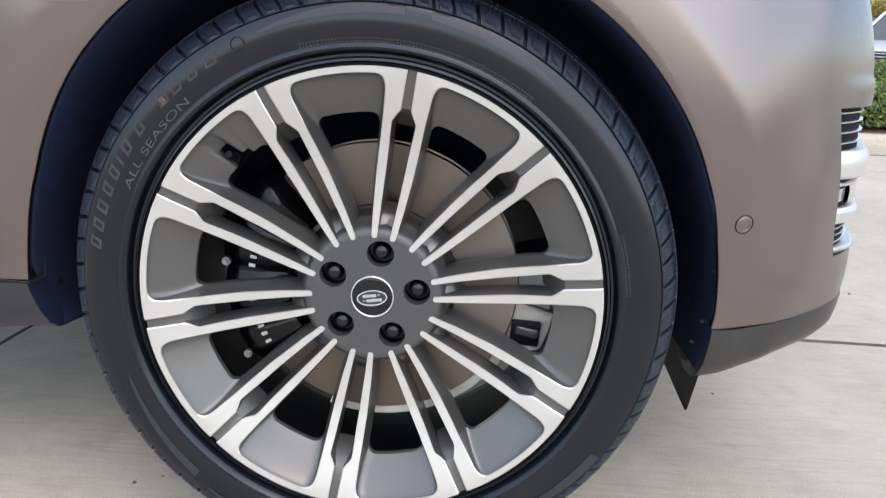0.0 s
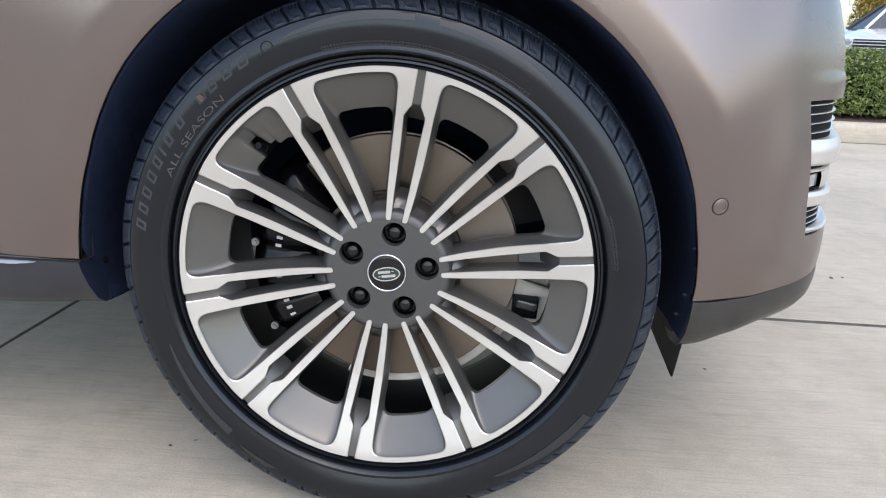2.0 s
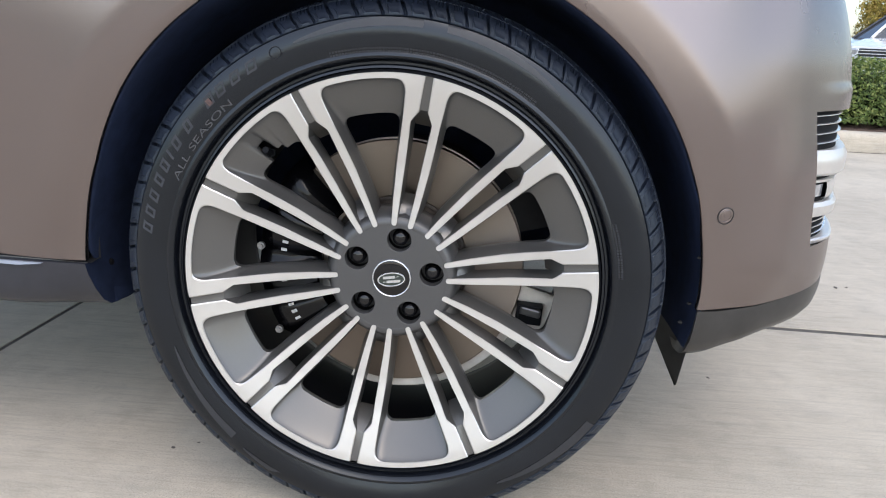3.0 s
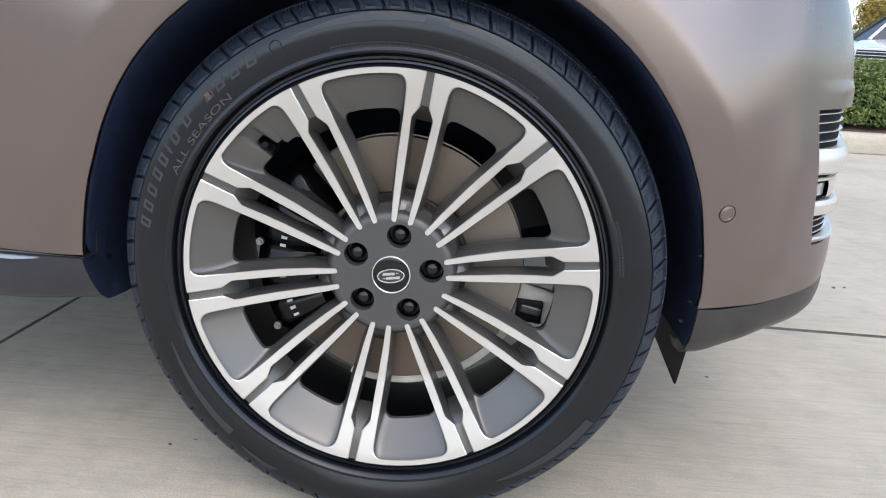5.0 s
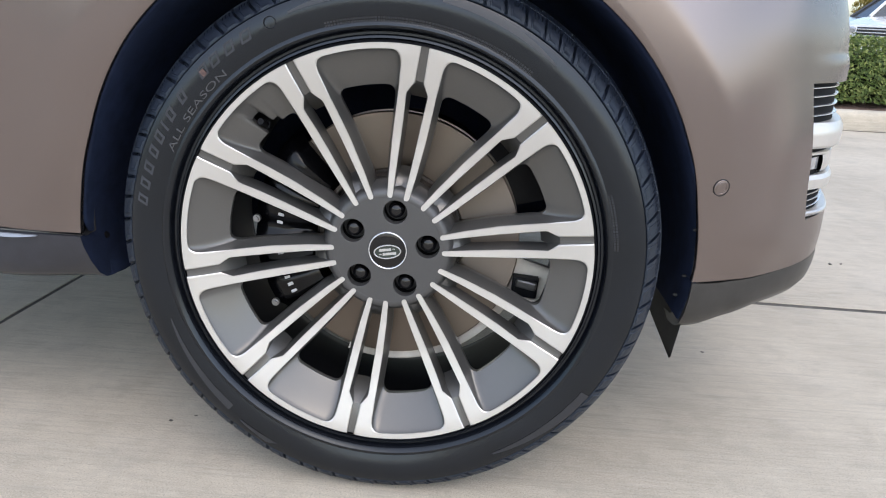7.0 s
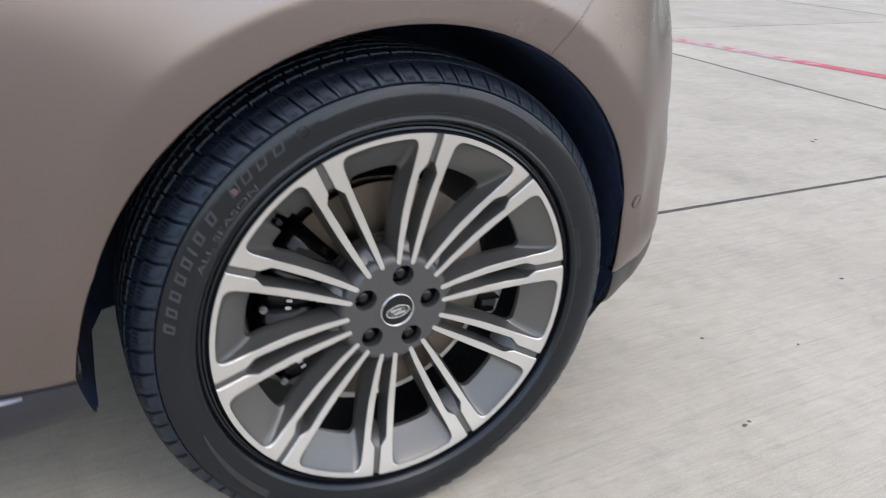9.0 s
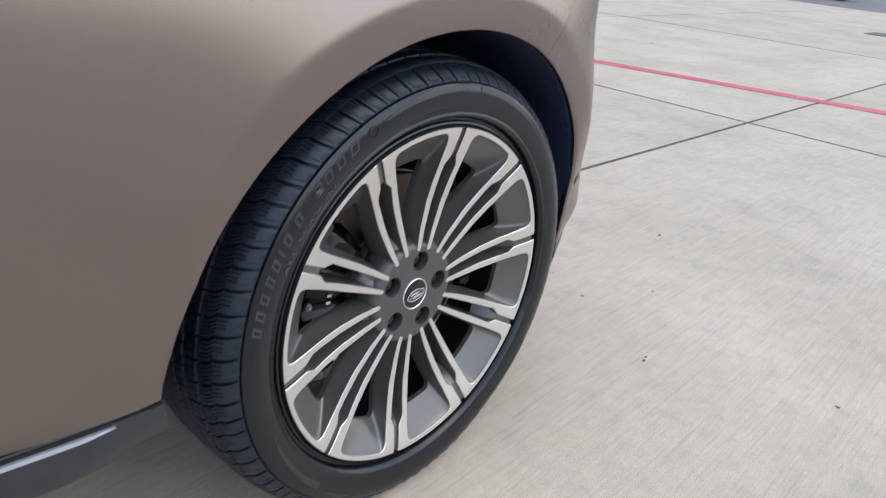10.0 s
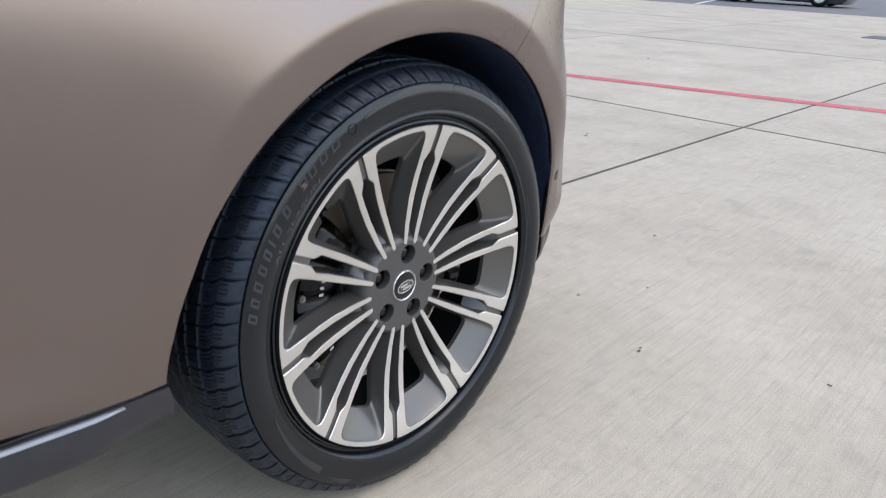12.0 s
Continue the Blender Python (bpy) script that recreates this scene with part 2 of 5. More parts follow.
LEAF = leaf_mat("hedge_leaf", (0.05, 0.085, 0.02), (0.12, 0.175, 0.04), (0.26, 0.3, 0.09))
YLEAF = leaf_mat("yellow_leaf", (0.16, 0.14, 0.02), (0.36, 0.27, 0.05), (0.5, 0.36, 0.1))
bark_m = Mat("bark", (0.13, 0.1, 0.075), 0.9)
bark_m.vary(20, 0.6, 1.4).bump(bark_m.noise(40, 5), 0.6, 0.01)
BARK = bark_m.m
carw = Mat("white_car_paint", (0.75, 0.75, 0.74), 0.25, 0.0, coat=1.0)
carw.vary(3, 0.95, 1.03)
CARWHITE = carw.m
carb = Mat("dark_car_paint", (0.025, 0.027, 0.032), 0.22, 0.3, coat=1.0)
carb.vary(3, 0.9, 1.1)
CARDARK = carb.m
glass_m = Mat("car_glass", (0.02, 0.022, 0.025), 0.05, 0.0, coat=1.0, coat_rough=0.02, spec=0.8)
glass_m.vary(2, 0.9, 1.1)
GLASS = glass_m.m
pebble_m = Mat("dirt_crumb", (0.13, 0.115, 0.1), 0.9)
pebble_m.vary(100, 0.6, 1.5)
PEBBLE = pebble_m.m

# ---- building helpers ----


def mesh(name, verts, faces, mats, parent=None, label="", smooth=True, idx=None):
    me = bpy.data.meshes.new(name)
    me.from_pydata([tuple(v) for v in verts], [], faces)
    for m in mats if isinstance(mats, (list, tuple)) else [mats]:
        me.materials.append(m)
    if idx is not None:
        me.polygons.foreach_set("material_index", idx)
    if smooth:
        me.polygons.foreach_set("use_smooth", [True] * len(me.polygons))
    me.update()
    ob = new(name, me)
    if parent:
        ob.parent = parent
    if label:
        ob["label"] = label
    return ob


def part(name, bm, material, parent=None, label="", smooth=False):
    me = bpy.data.meshes.new(name)
    bmesh.ops.recalc_face_normals(bm, faces=bm.faces)
    if smooth:
        for f in bm.faces:
            f.smooth = True
    bm.to_mesh(me)
    bm.free()
    me.materials.append(material)
    ob = new(name, me)
    if parent:
        ob.parent = parent
    if label:
        ob["label"] = label
    return ob


def empty(name, at=(0, 0, 0), parent=None):
    ob = new(name)
    ob.location = at
    ob.empty_display_size = 0.05
    if parent:
        ob.parent = parent
    return ob


def sharp(ob, degrees=32):
    ob.data.set_sharp_from_angle(angle=radians(degrees))
    return ob


def lathe(profile, n=128, a0=0.0, a1=360.0):
    """Revolves (r, y) about the y axis; angles in degrees clockwise from the top."""
    closed = abs(a1 - a0) >= 359.99
    cols = n if closed else n + 1
    verts, faces = [], []
    for i in range(cols):
        a = radians(a0 + (a1 - a0) * i / n)
        s, c = math.sin(a), math.cos(a)
        verts += [(r * s, y, r * c) for r, y in profile]
    k = len(profile)
    for i in range(n):
        j = (i + 1) % cols
        for p in range(k - 1):
            faces.append((i * k + p, i * k + p + 1, j * k + p + 1, j * k + p))
    return verts, faces


def grid_faces(rows, cols, base=0, flip=False):
    out = []
    for i in range(rows - 1):
        for j in range(cols - 1):
            a = base + i * cols + j
            q = (a, a + 1, a + cols + 1, a + cols)
            out.append(q[::-1] if flip else q)
    return out


def box(bm, size, at=(0, 0, 0), bevel=0.0, rot=None, segs=2):
    m = Matrix.Translation(at) @ (rot or Matrix.Identity(4)) @ Matrix.Diagonal((*size, 1))
    g = bmesh.ops.create_cube(bm, size=1.0, matrix=m)
    if bevel:
        es = list({e for v in g["verts"] for e in v.link_edges})
        bmesh.ops.bevel(bm, geom=es, offset=bevel, segments=segs, affect="EDGES", profile=0.5)
    return g["verts"]


def cyl(bm, r1, r2, depth, m, segs=24):
    return bmesh.ops.create_cone(bm, cap_ends=True, segments=segs, radius1=r1, radius2=r2, depth=depth, matrix=m)["verts"]


def interp(x, table):
    xs, ys = [p[0] for p in table], [p[1] for p in table]
    return float(np.interp(x, xs, ys))


def smoothstep(a, b, x):
    t = min(1.0, max(0.0, (x - a) / (b - a)))
    return t * t * (3 - 2 * t)


def curve_plate(shapes, extrude, bevel, res=2):
    """A flat plate from closed outlines (holes inside are cut), as a mesh in the xy plane."""
    cu = bpy.data.curves.new("plate", "CURVE")
    cu.dimensions, cu.fill_mode, cu.extrude, cu.bevel_depth, cu.bevel_resolution = "2D", "BOTH", extrude, bevel, res
    for pts in shapes:
        sp = cu.splines.new("POLY")
        sp.points.add(len(pts) - 1)
        for p, (x, y) in zip(sp.points, pts):
            p.co = (x, y, 0, 1)
        sp.use_cyclic_u = True
    ob = bpy.data.objects.new("plate", cu)
    scene.collection.objects.link(ob)
    me = bpy.data.meshes.new_from_object(ob.evaluated_get(bpy.context.evaluated_depsgraph_get()))
    bpy.data.objects.remove(ob)
    bpy.data.curves.remove(cu)
    return me


def text_mesh(body, size, extrude=0.0):
    cu = bpy.data.curves.new("letters", "FONT")
    cu.body, cu.size, cu.extrude, cu.align_x = body, size, extrude, "CENTER"
    ob = bpy.data.objects.new("letters", cu)
    scene.collection.objects.link(ob)
    me = bpy.data.meshes.new_from_object(ob.evaluated_get(bpy.context.evaluated_depsgraph_get()))
    bpy.data.objects.remove(ob)
    bpy.data.curves.remove(cu)
    return me


def circle(r, n=32, cx=0.0, cy=0.0):
    return [(cx + r * math.cos(2 * math.pi * i / n), cy + r * math.sin(2 * math.pi * i / n)) for i in range(n)]

# ---- setting: concrete apron, paint, asphalt ----
ground = tagged(mesh("ground", [(-400, -400, -0.0025), (400, -400, -0.0025), (400, 400, -0.0025), (-400, 400, -0.0025)], [(0, 1, 2, 3)], JOINT),
                "dirt-filled ground under the concrete slabs", "ground", kind="structure")
pavement = tagged(empty("pavement"), "pale broom-finished concrete slabs with dark joints", "pavement", kind="structure")
# joints run a little askew of the car: x (or y) of each line, its slope, and its half width
X_LINES = [(-11.1, 0.045, 0.010), (-6.02, 0.045, 0.010), (-0.951, 0.045, 0.0065), (4.062, 0.045, 0.018), (9.813, -0.03, 0.028), (15.0, 0.0, 0.03), (22.2, 0.0, 0.01)]
Y_LINES = [(-8.4, 0.0), (-3.75, -0.02), (0.977, -0.02), (5.0, 0.0), (10.2, 0.0), (15.4, 0.0), (20.6, 0.0)]


def slab(i, j, y_from=None):
    """One slab between joint lines i and i + 1, j and j + 1."""
    (xa, ka, ga), (xb, kb, gb) = X_LINES[i], X_LINES[i + 1]
    (ya, la), (yb, lb) = Y_LINES[j], Y_LINES[j + 1]
    ya, la = (ya, la) if y_from is None else (y_from, 0.0)
    bm = bmesh.new()
    box(bm, (1, 1, 0.1), (0.5, 0.5, -0.05))
    for v in bm.verts:
        gx, gy = (1 if v.co.x < 0.5 else -1), (0.013 if v.co.y < 0.5 else -0.013)
        y0 = ya if v.co.y < 0.5 else yb
        x0, kx, gap = (xa, ka, ga) if v.co.x < 0.5 else (xb, kb, gb)
        x = x0 + kx * (y0 - 0.915) + gx * gap
        v.co.x, v.co.y = x, y0 + (la if v.co.y < 0.5 else lb) * (x - 1) + gy
    bmesh.ops.bevel(bm, geom=bm.edges[:], offset=0.0015, segments=1, affect="EDGES")
    return part("slab", bm, CONCRETE, pavement)


asphalt = tagged(mesh("asphalt_road", [(22.2, -60, 0.0), (90, -60, 0.0), (90, 60, 0.0), (22.2, 60, 0.0)], [(0, 1, 2, 3)], ASPHALT),
                 "grey asphalt parking lane beyond the concrete", "road", kind="structure")


def painted_line(name, a, b, width, material, label):
    a, b = Vector(a), Vector(b)
    d = (b - a).normalized()
    n = Vector((-d.y, d.x)) * width / 2
    cnt = max(2, int((b - a).length / 0.25))
    verts, faces = [], []
    for i in range(cnt + 1):
        p = a.lerp(b, i / cnt)
        w = 1 + 0.05 * noise.noise((p.x * 3, p.y * 3, 1))
        for s in (1, -1):
            verts.append((p.x + n.x * s * w, p.y + n.y * s * w, 0.003))
    for i in range(cnt):
        faces.append((2 * i, 2 * i + 1, 2 * i + 3, 2 * i + 2))
    return tagged(mesh(name, verts, faces, material, smooth=False), label, "road marking", kind="structure")


painted_line("red_line", (6.975, -6.0), (3.825, 9.0), 0.18, REDPAINT, "worn red painted line on the concrete")
painted_line("red_edge_line", (22.1, -30.0), (22.1, 40.0), 0.16, REDPAINT, "worn red line along the concrete's edge")
painted_line("white_stripe", (22.5, 9.6), (27.5, 11.0), 0.14, WHITEPAINT, "white parking stripe on the asphalt")

# ---- the car: body shell ----
ZC = 0.395
car = tagged(empty("car"), "bronze-grey satin luxury SUV parked on concrete, front corner", "car")

# plan of the side and nose at z = 0.6, and arc length along it
PLAN = [(-2.6, 0.05), (-2.0, 0.03), (-1.4, 0.014), (-1.0, 0.006), (-0.7, 0.001), (-0.45, -0.004), (-0.2, -0.008), (0.0, -0.010), (0.2, -0.007),
        (0.32, -0.004), (0.42, 0.004), (0.5, 0.034), (0.57, 0.079), (0.632, 0.137), (0.685, 0.205), (0.727, 0.288), (0.76, 0.40), (0.795, 0.56), (0.82, 0.76), (0.83, 1.0)]


def catmull(pts, n):
    out = []
    P = [Vector(p) for p in pts]
    P = [2 * P[0] - P[1]] + P + [2 * P[-1] - P[-2]]
    for i in range(1, len(P) - 2):
        for j in range(n):
            t = j / n
            a, b, c, d = P[i - 1], P[i], P[i + 1], P[i + 2]
            out.append(0.5 * ((2 * b) + (c - a) * t + (2 * a - 5 * b + 4 * c - d) * t * t + (3 * b - a - 3 * c + d) * t ** 3))
    out.append(P[-2])
    return out


PL = np.array([tuple(p) for p in catmull(PLAN, 16)])
seg = np.hypot(*np.diff(PL, axis=0).T)
SL = np.concatenate([[0], np.cumsum(seg)])
SL = SL - np.interp(0.0, PL[:, 0], SL)
S_END = float(SL[-1])
TX, TY = np.gradient(PL[:, 0], SL), np.gradient(PL[:, 1], SL)

PROFILE = [(0.20, 0.09), (0.28, 0.055), (0.345, 0.038), (0.375, 0.031), (0.42, 0.026), (0.48, 0.017), (0.54, 0.008), (0.60, 0.0), (0.68, -0.012), (0.76, -0.021),
           (0.83, -0.025), (0.90, -0.0255), (0.96, -0.022), (1.01, -0.013), (1.05, 0.002), (1.08, 0.03)]
PR = np.array([tuple(p) for p in catmull(PROFILE, 8)])
NOSE = [(0.20, 0.07), (0.28, 0.035), (0.34, 0.006), (0.40, -0.004), (0.46, -0.003), (0.52, 0.0), (0.60, 0.0), (0.65, 0.001), (0.70, 0.003), (0.75, 0.007), (0.80, 0.013), (0.86, 0.023), (0.92, 0.038), (1.0, 0.08), (1.08, 0.14)]
PN = np.array([tuple(p) for p in catmull(NOSE, 8)])


def body_point(s, z, push=0.0):
    """A point of the outer skin: s along the plan (x near the wheel), z up; push moves it outwards."""
    x, y = np.interp(s, SL, PL[:, 0]), np.interp(s, SL, PL[:, 1])
    tx, ty = np.interp(s, SL, TX), np.interp(s, SL, TY)
    k = math.hypot(tx, ty)
    nx, ny = ty / k, -tx / k
    w = smoothstep(0.42 - 0.06 * smoothstep(0.50, 0.86, z), 0.60 + 0.25 * smoothstep(0.50, 0.86, z), s)
    lean = 1 - smoothstep(0.50, 0.84, z) * smoothstep(0.15, 0.5, s)
    out = -np.interp(z, PR[:, 0], PR[:, 1]) * lean * (1 - w) - np.interp(z, PN[:, 0], PN[:, 1]) * w + push
    # fold across the nose, fading out towards the wheel arch
    out += 0.0035 * math.exp(-((z - 0.694) / (0.030 if z < 0.694 else 0.006)) ** 2) * smoothstep(0.64, 0.82, s)
    # the skin rolls under above the sill towards the door
    out -= 0.022 * smoothstep(-0.52, -0.85, s) * max(0.0, (0.435 - z) / 0.03 if z < 0.435 else 0.0) ** 2 * 0.45
    # flare round the wheel arch: stands proud to a crease, then falls away
    r = math.hypot(s, z - ZC)
    up = smoothstep(-0.05, 0.12, z - ZC)
    q = r - 0.512
    ramp = q if q > 0.008 else max(0.0, q + 0.008) ** 2 / 0.032
    fall = (0.036 + 0.006 * smoothstep(-0.45, 0.25, s)) * (1 - math.exp(-ramp * 5.0))
    out -= fall * up * (1 - smoothstep(0.56, 0.90, r) * smoothstep(0.15, 0.45, s))
    # ahead of the arch the skin tucks under at the bottom and leans in at the top
    ahead = smoothstep(0.452, 0.56, s)
    out -= 0.024 * smoothstep(0.45, 0.34, z) * ahead * (1 - smoothstep(0.58, 0.74, s))
    out -= (0.018 * smoothstep(0.72, 0.90, z) + 0.010 * smoothstep(0.80, 0.92, z)) * smoothstep(0.42, 0.52, s) + 0.009 * smoothstep(0.56, 0.82, z) * smoothstep(0.56, 0.74, s)
    out += 0.016 * math.exp(-((z - 0.53) / 0.12) ** 2) * smoothstep(0.50, 0.62, s) * (1 - smoothstep(0.74, 0.88, s))
    return (x + nx * out, y + ny * out, z)


def lip_radius(deg):
    """Arch radius by angle: 0 is forward, 90 is up, 180 is back."""
    return interp(deg, [(0, 0.466), (12, 0.456), (25, 0.452), (45, 0.455), (90, 0.455), (140, 0.457), (160, 0.455), (172, 0.462), (180, 0.470)])


def seam(s):
    """Height of the seam above the lower valance; it rises towards the nose."""
    return 0.374 + 0.012 * smoothstep(0.50, 0.80, s) - 0.0035 * smoothstep(0.46, 0.52, s) * (1 - smoothstep(0.56, 0.70, s))


S_F, S_R, Z_T = 0.555, -1.55, 1.06
ZB_F, ZB_R = 0.374, 0.389
SPLIT_B, SPLIT_L = 55.0, 63.4


def outline(n_side, n_top):
    pts = [(S_F, seam(S_F) + (Z_T - seam(S_F)) * i / n_side) for i in range(n_side)]
    pts += [(S_F + (S_R - S_F) * i / n_top, Z_T) for i in range(n_top)]
    pts += [(S_R, Z_T + (ZB_R + 0.038 - Z_T) * i / n_side) for i in range(n_side + 1)]
    for a in (SPLIT_B - 0.06, SPLIT_B + 0.06):
        pts.append(((Z_T - ZC) / math.tan(radians(a)), Z_T))
    return pts


def panel(name, a0, a1, label):
    """A skin panel round the arch between two outline angles, with a turned-in lip."""
    rim = []
    for s, z in outline(60, 230):
        b = math.degrees(math.atan2(z - ZC, s))
        b = 180.0 if b < -90 or (b < 0 and s < 0) else max(0.0, b)
        rim.append((b, s, z))
    use = sorted(q for q in rim if a0 - 0.001 <= q[0] <= a1 + 0.001)
    rows = 46
    verts = []
    for b, s, z in use:
        la = interp(b, [(0, -2.6), (SPLIT_B, SPLIT_L), (100, 100), (180, 181.7)])
        lr = lip_radius(max(0, min(180, la)))
        ls, lz = lr * math.cos(radians(la)), ZC + lr * math.sin(radians(la))
        # turned-in lip, three steps
        px, py, pz = body_point(ls, lz)
        inx, inz = -math.cos(radians(la)), -math.sin(radians(la))
        verts += [(px + inx * -0.012, py + 0.045, pz - inz * 0.012), (px + inx * 0.0015, py + 0.012, pz + inz * 0.0015), (px + inx * 0.002, py + 0.003, pz + inz * 0.002)]
        for j in range(rows):
            t = (j / (rows - 1)) ** 1.25
            ss, zz = ls + (s - ls) * t, lz + (z - lz) * t
            if ss < -0.46:
                rise = 0.034 * smoothstep(-0.55, -1.02, ss) + 0.011 * smoothstep(-1.02, -1.55, ss)
                zz += (rise - 0.045 * (ss + 0.47) / -1.08 + 0.002) * max(0.0, 1 - max(0.0, zz - 0.39) / 0.2)
            verts.append(body_point(ss, zz, -0.0022 * max(0, 1 - j / 1.5)))
    cols = rows + 3
    return mesh(name, verts, grid_faces(len(use), cols), PAINT, car, label)


fender = panel("front_fender", SPLIT_B + 0.06, 180.0, "")
bumper = panel("front_bumper_side", 0.0, SPLIT_B - 0.06, "")

# nose beyond the arch, with the side intake left open
S_O = float(np.interp(0.618, PL[:, 0], SL))
Z_LO, Z_HI = 0.452, 0.662


def slant(s, z):
    """The opening's side edge leans towards the nose lower down."""
    k = min(1.0, max(0.0, (Z_HI - z) / (Z_HI - Z_LO)))
    return s + 0.030 * k * smoothstep(S_F, S_O, s) * (1 - smoothstep(S_O + 0.02, S_O + 0.35, s))


def nose():
    ss = [S_F + (S_O - S_F) * i / 8 for i in range(9)] + [S_O + (S_END - S_O) * (i / 44) for i in range(1, 45)]
    zs = [ZB_F + (Z_LO - ZB_F) * i / 6 for i in range(7)] + [Z_LO + (Z_HI - Z_LO) * i / 10 for i in range(1, 11)]
    zs += [Z_HI + (0.70 - Z_HI) * i / 5 for i in range(1, 6)] + [0.70 + 0.012 * i / 4 for i in range(1, 5)] + [0.712 + (Z_T - 0.712) * i / 30 for i in range(1, 31)]
    n = len(zs)
    verts, faces = [], []
    for s in ss:
        for z in zs:
            k = (z - ZB_F) / (Z_T - ZB_F)
            # the seam rises a little towards the nose
            zz = z + (seam(s) - ZB_F) * max(0, 1 - k * 6)
            verts.append(body_point(slant(s, z), zz))
    for i in range(len(ss) - 1):
        for j in range(n - 1):
            zc, sc = (zs[j] + zs[j + 1]) / 2, (ss[i] + ss[i + 1]) / 2
            if sc > S_O and Z_LO < zc < Z_HI:
                continue
            a = i * n + j
            faces.append((a, a + n, a + n + 1, a + 1))
    # return edges of the opening, turned inwards
    base = len(verts)
    k = 0
    i0 = ss.index(S_O)
    path = [(s, Z_HI) for s in reversed(ss[i0:])] + [(S_O, Z_HI - (Z_HI - Z_LO) * i / 10) for i in range(1, 10)] + [(s, Z_LO) for s in ss[i0:]]
    for s, z in path:
        verts.append(body_point(slant(s, z), z))
        q = Vector(body_point(slant(s, z), z, -0.035))
        verts.append(q)
    for k in range(len(path) - 1):
        a = base + 2 * k
        faces.append((a, a + 1, a + 3, a + 2))
    ob = mesh("front_bumper_nose", verts, faces, PAINT, car)
    return sharp(ob, 40)


nose()


def joint_strip():
    """Backing behind the joint between the bumper's side and nose."""
    zs = [ZB_F + 0.004 + (Z_T - ZB_F - 0.008) * i / 60 for i in range(61)]
    verts = [body_point(S_F + d, z, -0.0015) for z in zs for d in (-0.008, 0.0, 0.008)]
    return mesh("joint_backing", verts, grid_faces(61, 3, flip=True), PAINT, car)


joint_strip()

# closing skins: hood and far side, plain


def hood():
    ss = [S_R + (S_END - S_R) * i / 60 for i in range(61)]
    verts, faces = [], []
    for s in ss:
        x, y, z = body_point(s, Z_T)
        for j in range(9):
            t = j / 8
            verts.append((x, y + (1.0 - y) * t, z + 0.07 * math.sin(t * math.pi / 2)))
    faces = grid_faces(61, 9)
    k = len(verts)
    verts += [(x, 2.0 - y, z) for x, y, z in verts]
    faces += [tuple(v + k for v in reversed(f)) for f in faces]
    return mesh("hood", verts, faces, PAINT, car)


hood()


def far_side():
    ss = [S_R + (S_END - S_R) * i / 50 for i in range(51)]
    zs = [0.36 + (Z_T - 0.36) * i / 14 for i in range(15)]
    verts = []
    for s in ss:
        for z in zs:
            x, y, z2 = body_point(s, z)
            verts.append((x, 2.0 - y, z2))
    return mesh("far_side_panel", verts, grid_faces(51, 15), PAINT, car)


far_side()
bm = bmesh.new()
box(bm, (0.62, 1.86, 0.06), (-1.22, 1.02, 0.41), bevel=0.02)
box(bm, (1.5, 1.2, 0.06), (-0.2, 1.05, 0.41), bevel=0.02)
box(bm, (0.03, 1.9, 0.68), (-1.54, 1.0, 0.74), bevel=0.01)
part("underbody", bm, BLACK, car)


def valance():
    """Dark lower bumper that curls under; its end follows the wheel arch."""
    prof = [(0.003, -0.03), (0.001, 0.0), (-0.012, 0.0005), (-0.03, -0.0005), (-0.05, -0.004), (-0.068, -0.014), (-0.080, -0.032), (-0.085, -0.07)]
    verts = []
    for i in range(62):
        for dz, push in prof:
            s0 = math.sqrt(0.4665 ** 2 - (ZB_F + dz - ZC) ** 2)
            s = s0 + (S_END - s0) * (max(0, i - 1) / 60) ** 1.3
            zt = seam(s) - 0.0035
            lift = 0.05 * smoothstep(0.462, 0.64, s)
            (x0, y0, _), (x1, y1, _) = body_point(s, zt), body_point(s, zt, push)
            w = smoothstep(0.47, 0.62, s)
            x, y = x0 + (x1 - x0) * w, (y0 - push) * (1 - w) + y1 * w
            if i == 0:
                x, y = x + 0.006, y + 0.05
            verts.append((x, y, zt + dz * (1 - lift * 4)))
    ob = mesh("lower_valance", verts, grid_faces(62, len(prof), flip=True), LOWER, car, "dark grey lower bumper valance")
    return sharp(ob, 40)


valance()


def sill():
    prof = [(-0.0035, -0.004), (-0.004, 0.002), (-0.02, 0.004), (-0.045, 0.004), (-0.068, 0.000), (-0.080, -0.012), (-0.086, -0.06)]
    verts = []
    for i in range(53):
        for dz, push in prof:
            s = -0.4685 + 0.20 * max(0.0, -dz) - 1.082 * (max(0, i - 1) / 51) ** 1.3
            x, y, z = body_point(s, ZB_R, push)
            drop = 0.0025 - 0.0085 * smoothstep(-0.5, -0.9, s)
            end = smoothstep(-0.60, -0.462, s)
            y += 0.026 * end * (max(0, -dz) / 0.08) ** 1.4
            if i == 0:
                x, y = x + 0.004, y + 0.11
            verts.append((x, y, ZB_R + dz + drop))
    faces = grid_faces(53, len(prof))
    return sharp(mesh("side_sill", verts, faces, [SILL, LINER], car, "dark grey side sill cladding", idx=[1 if q < 6 else 0 for q in range(len(faces))]), 45)


sill()


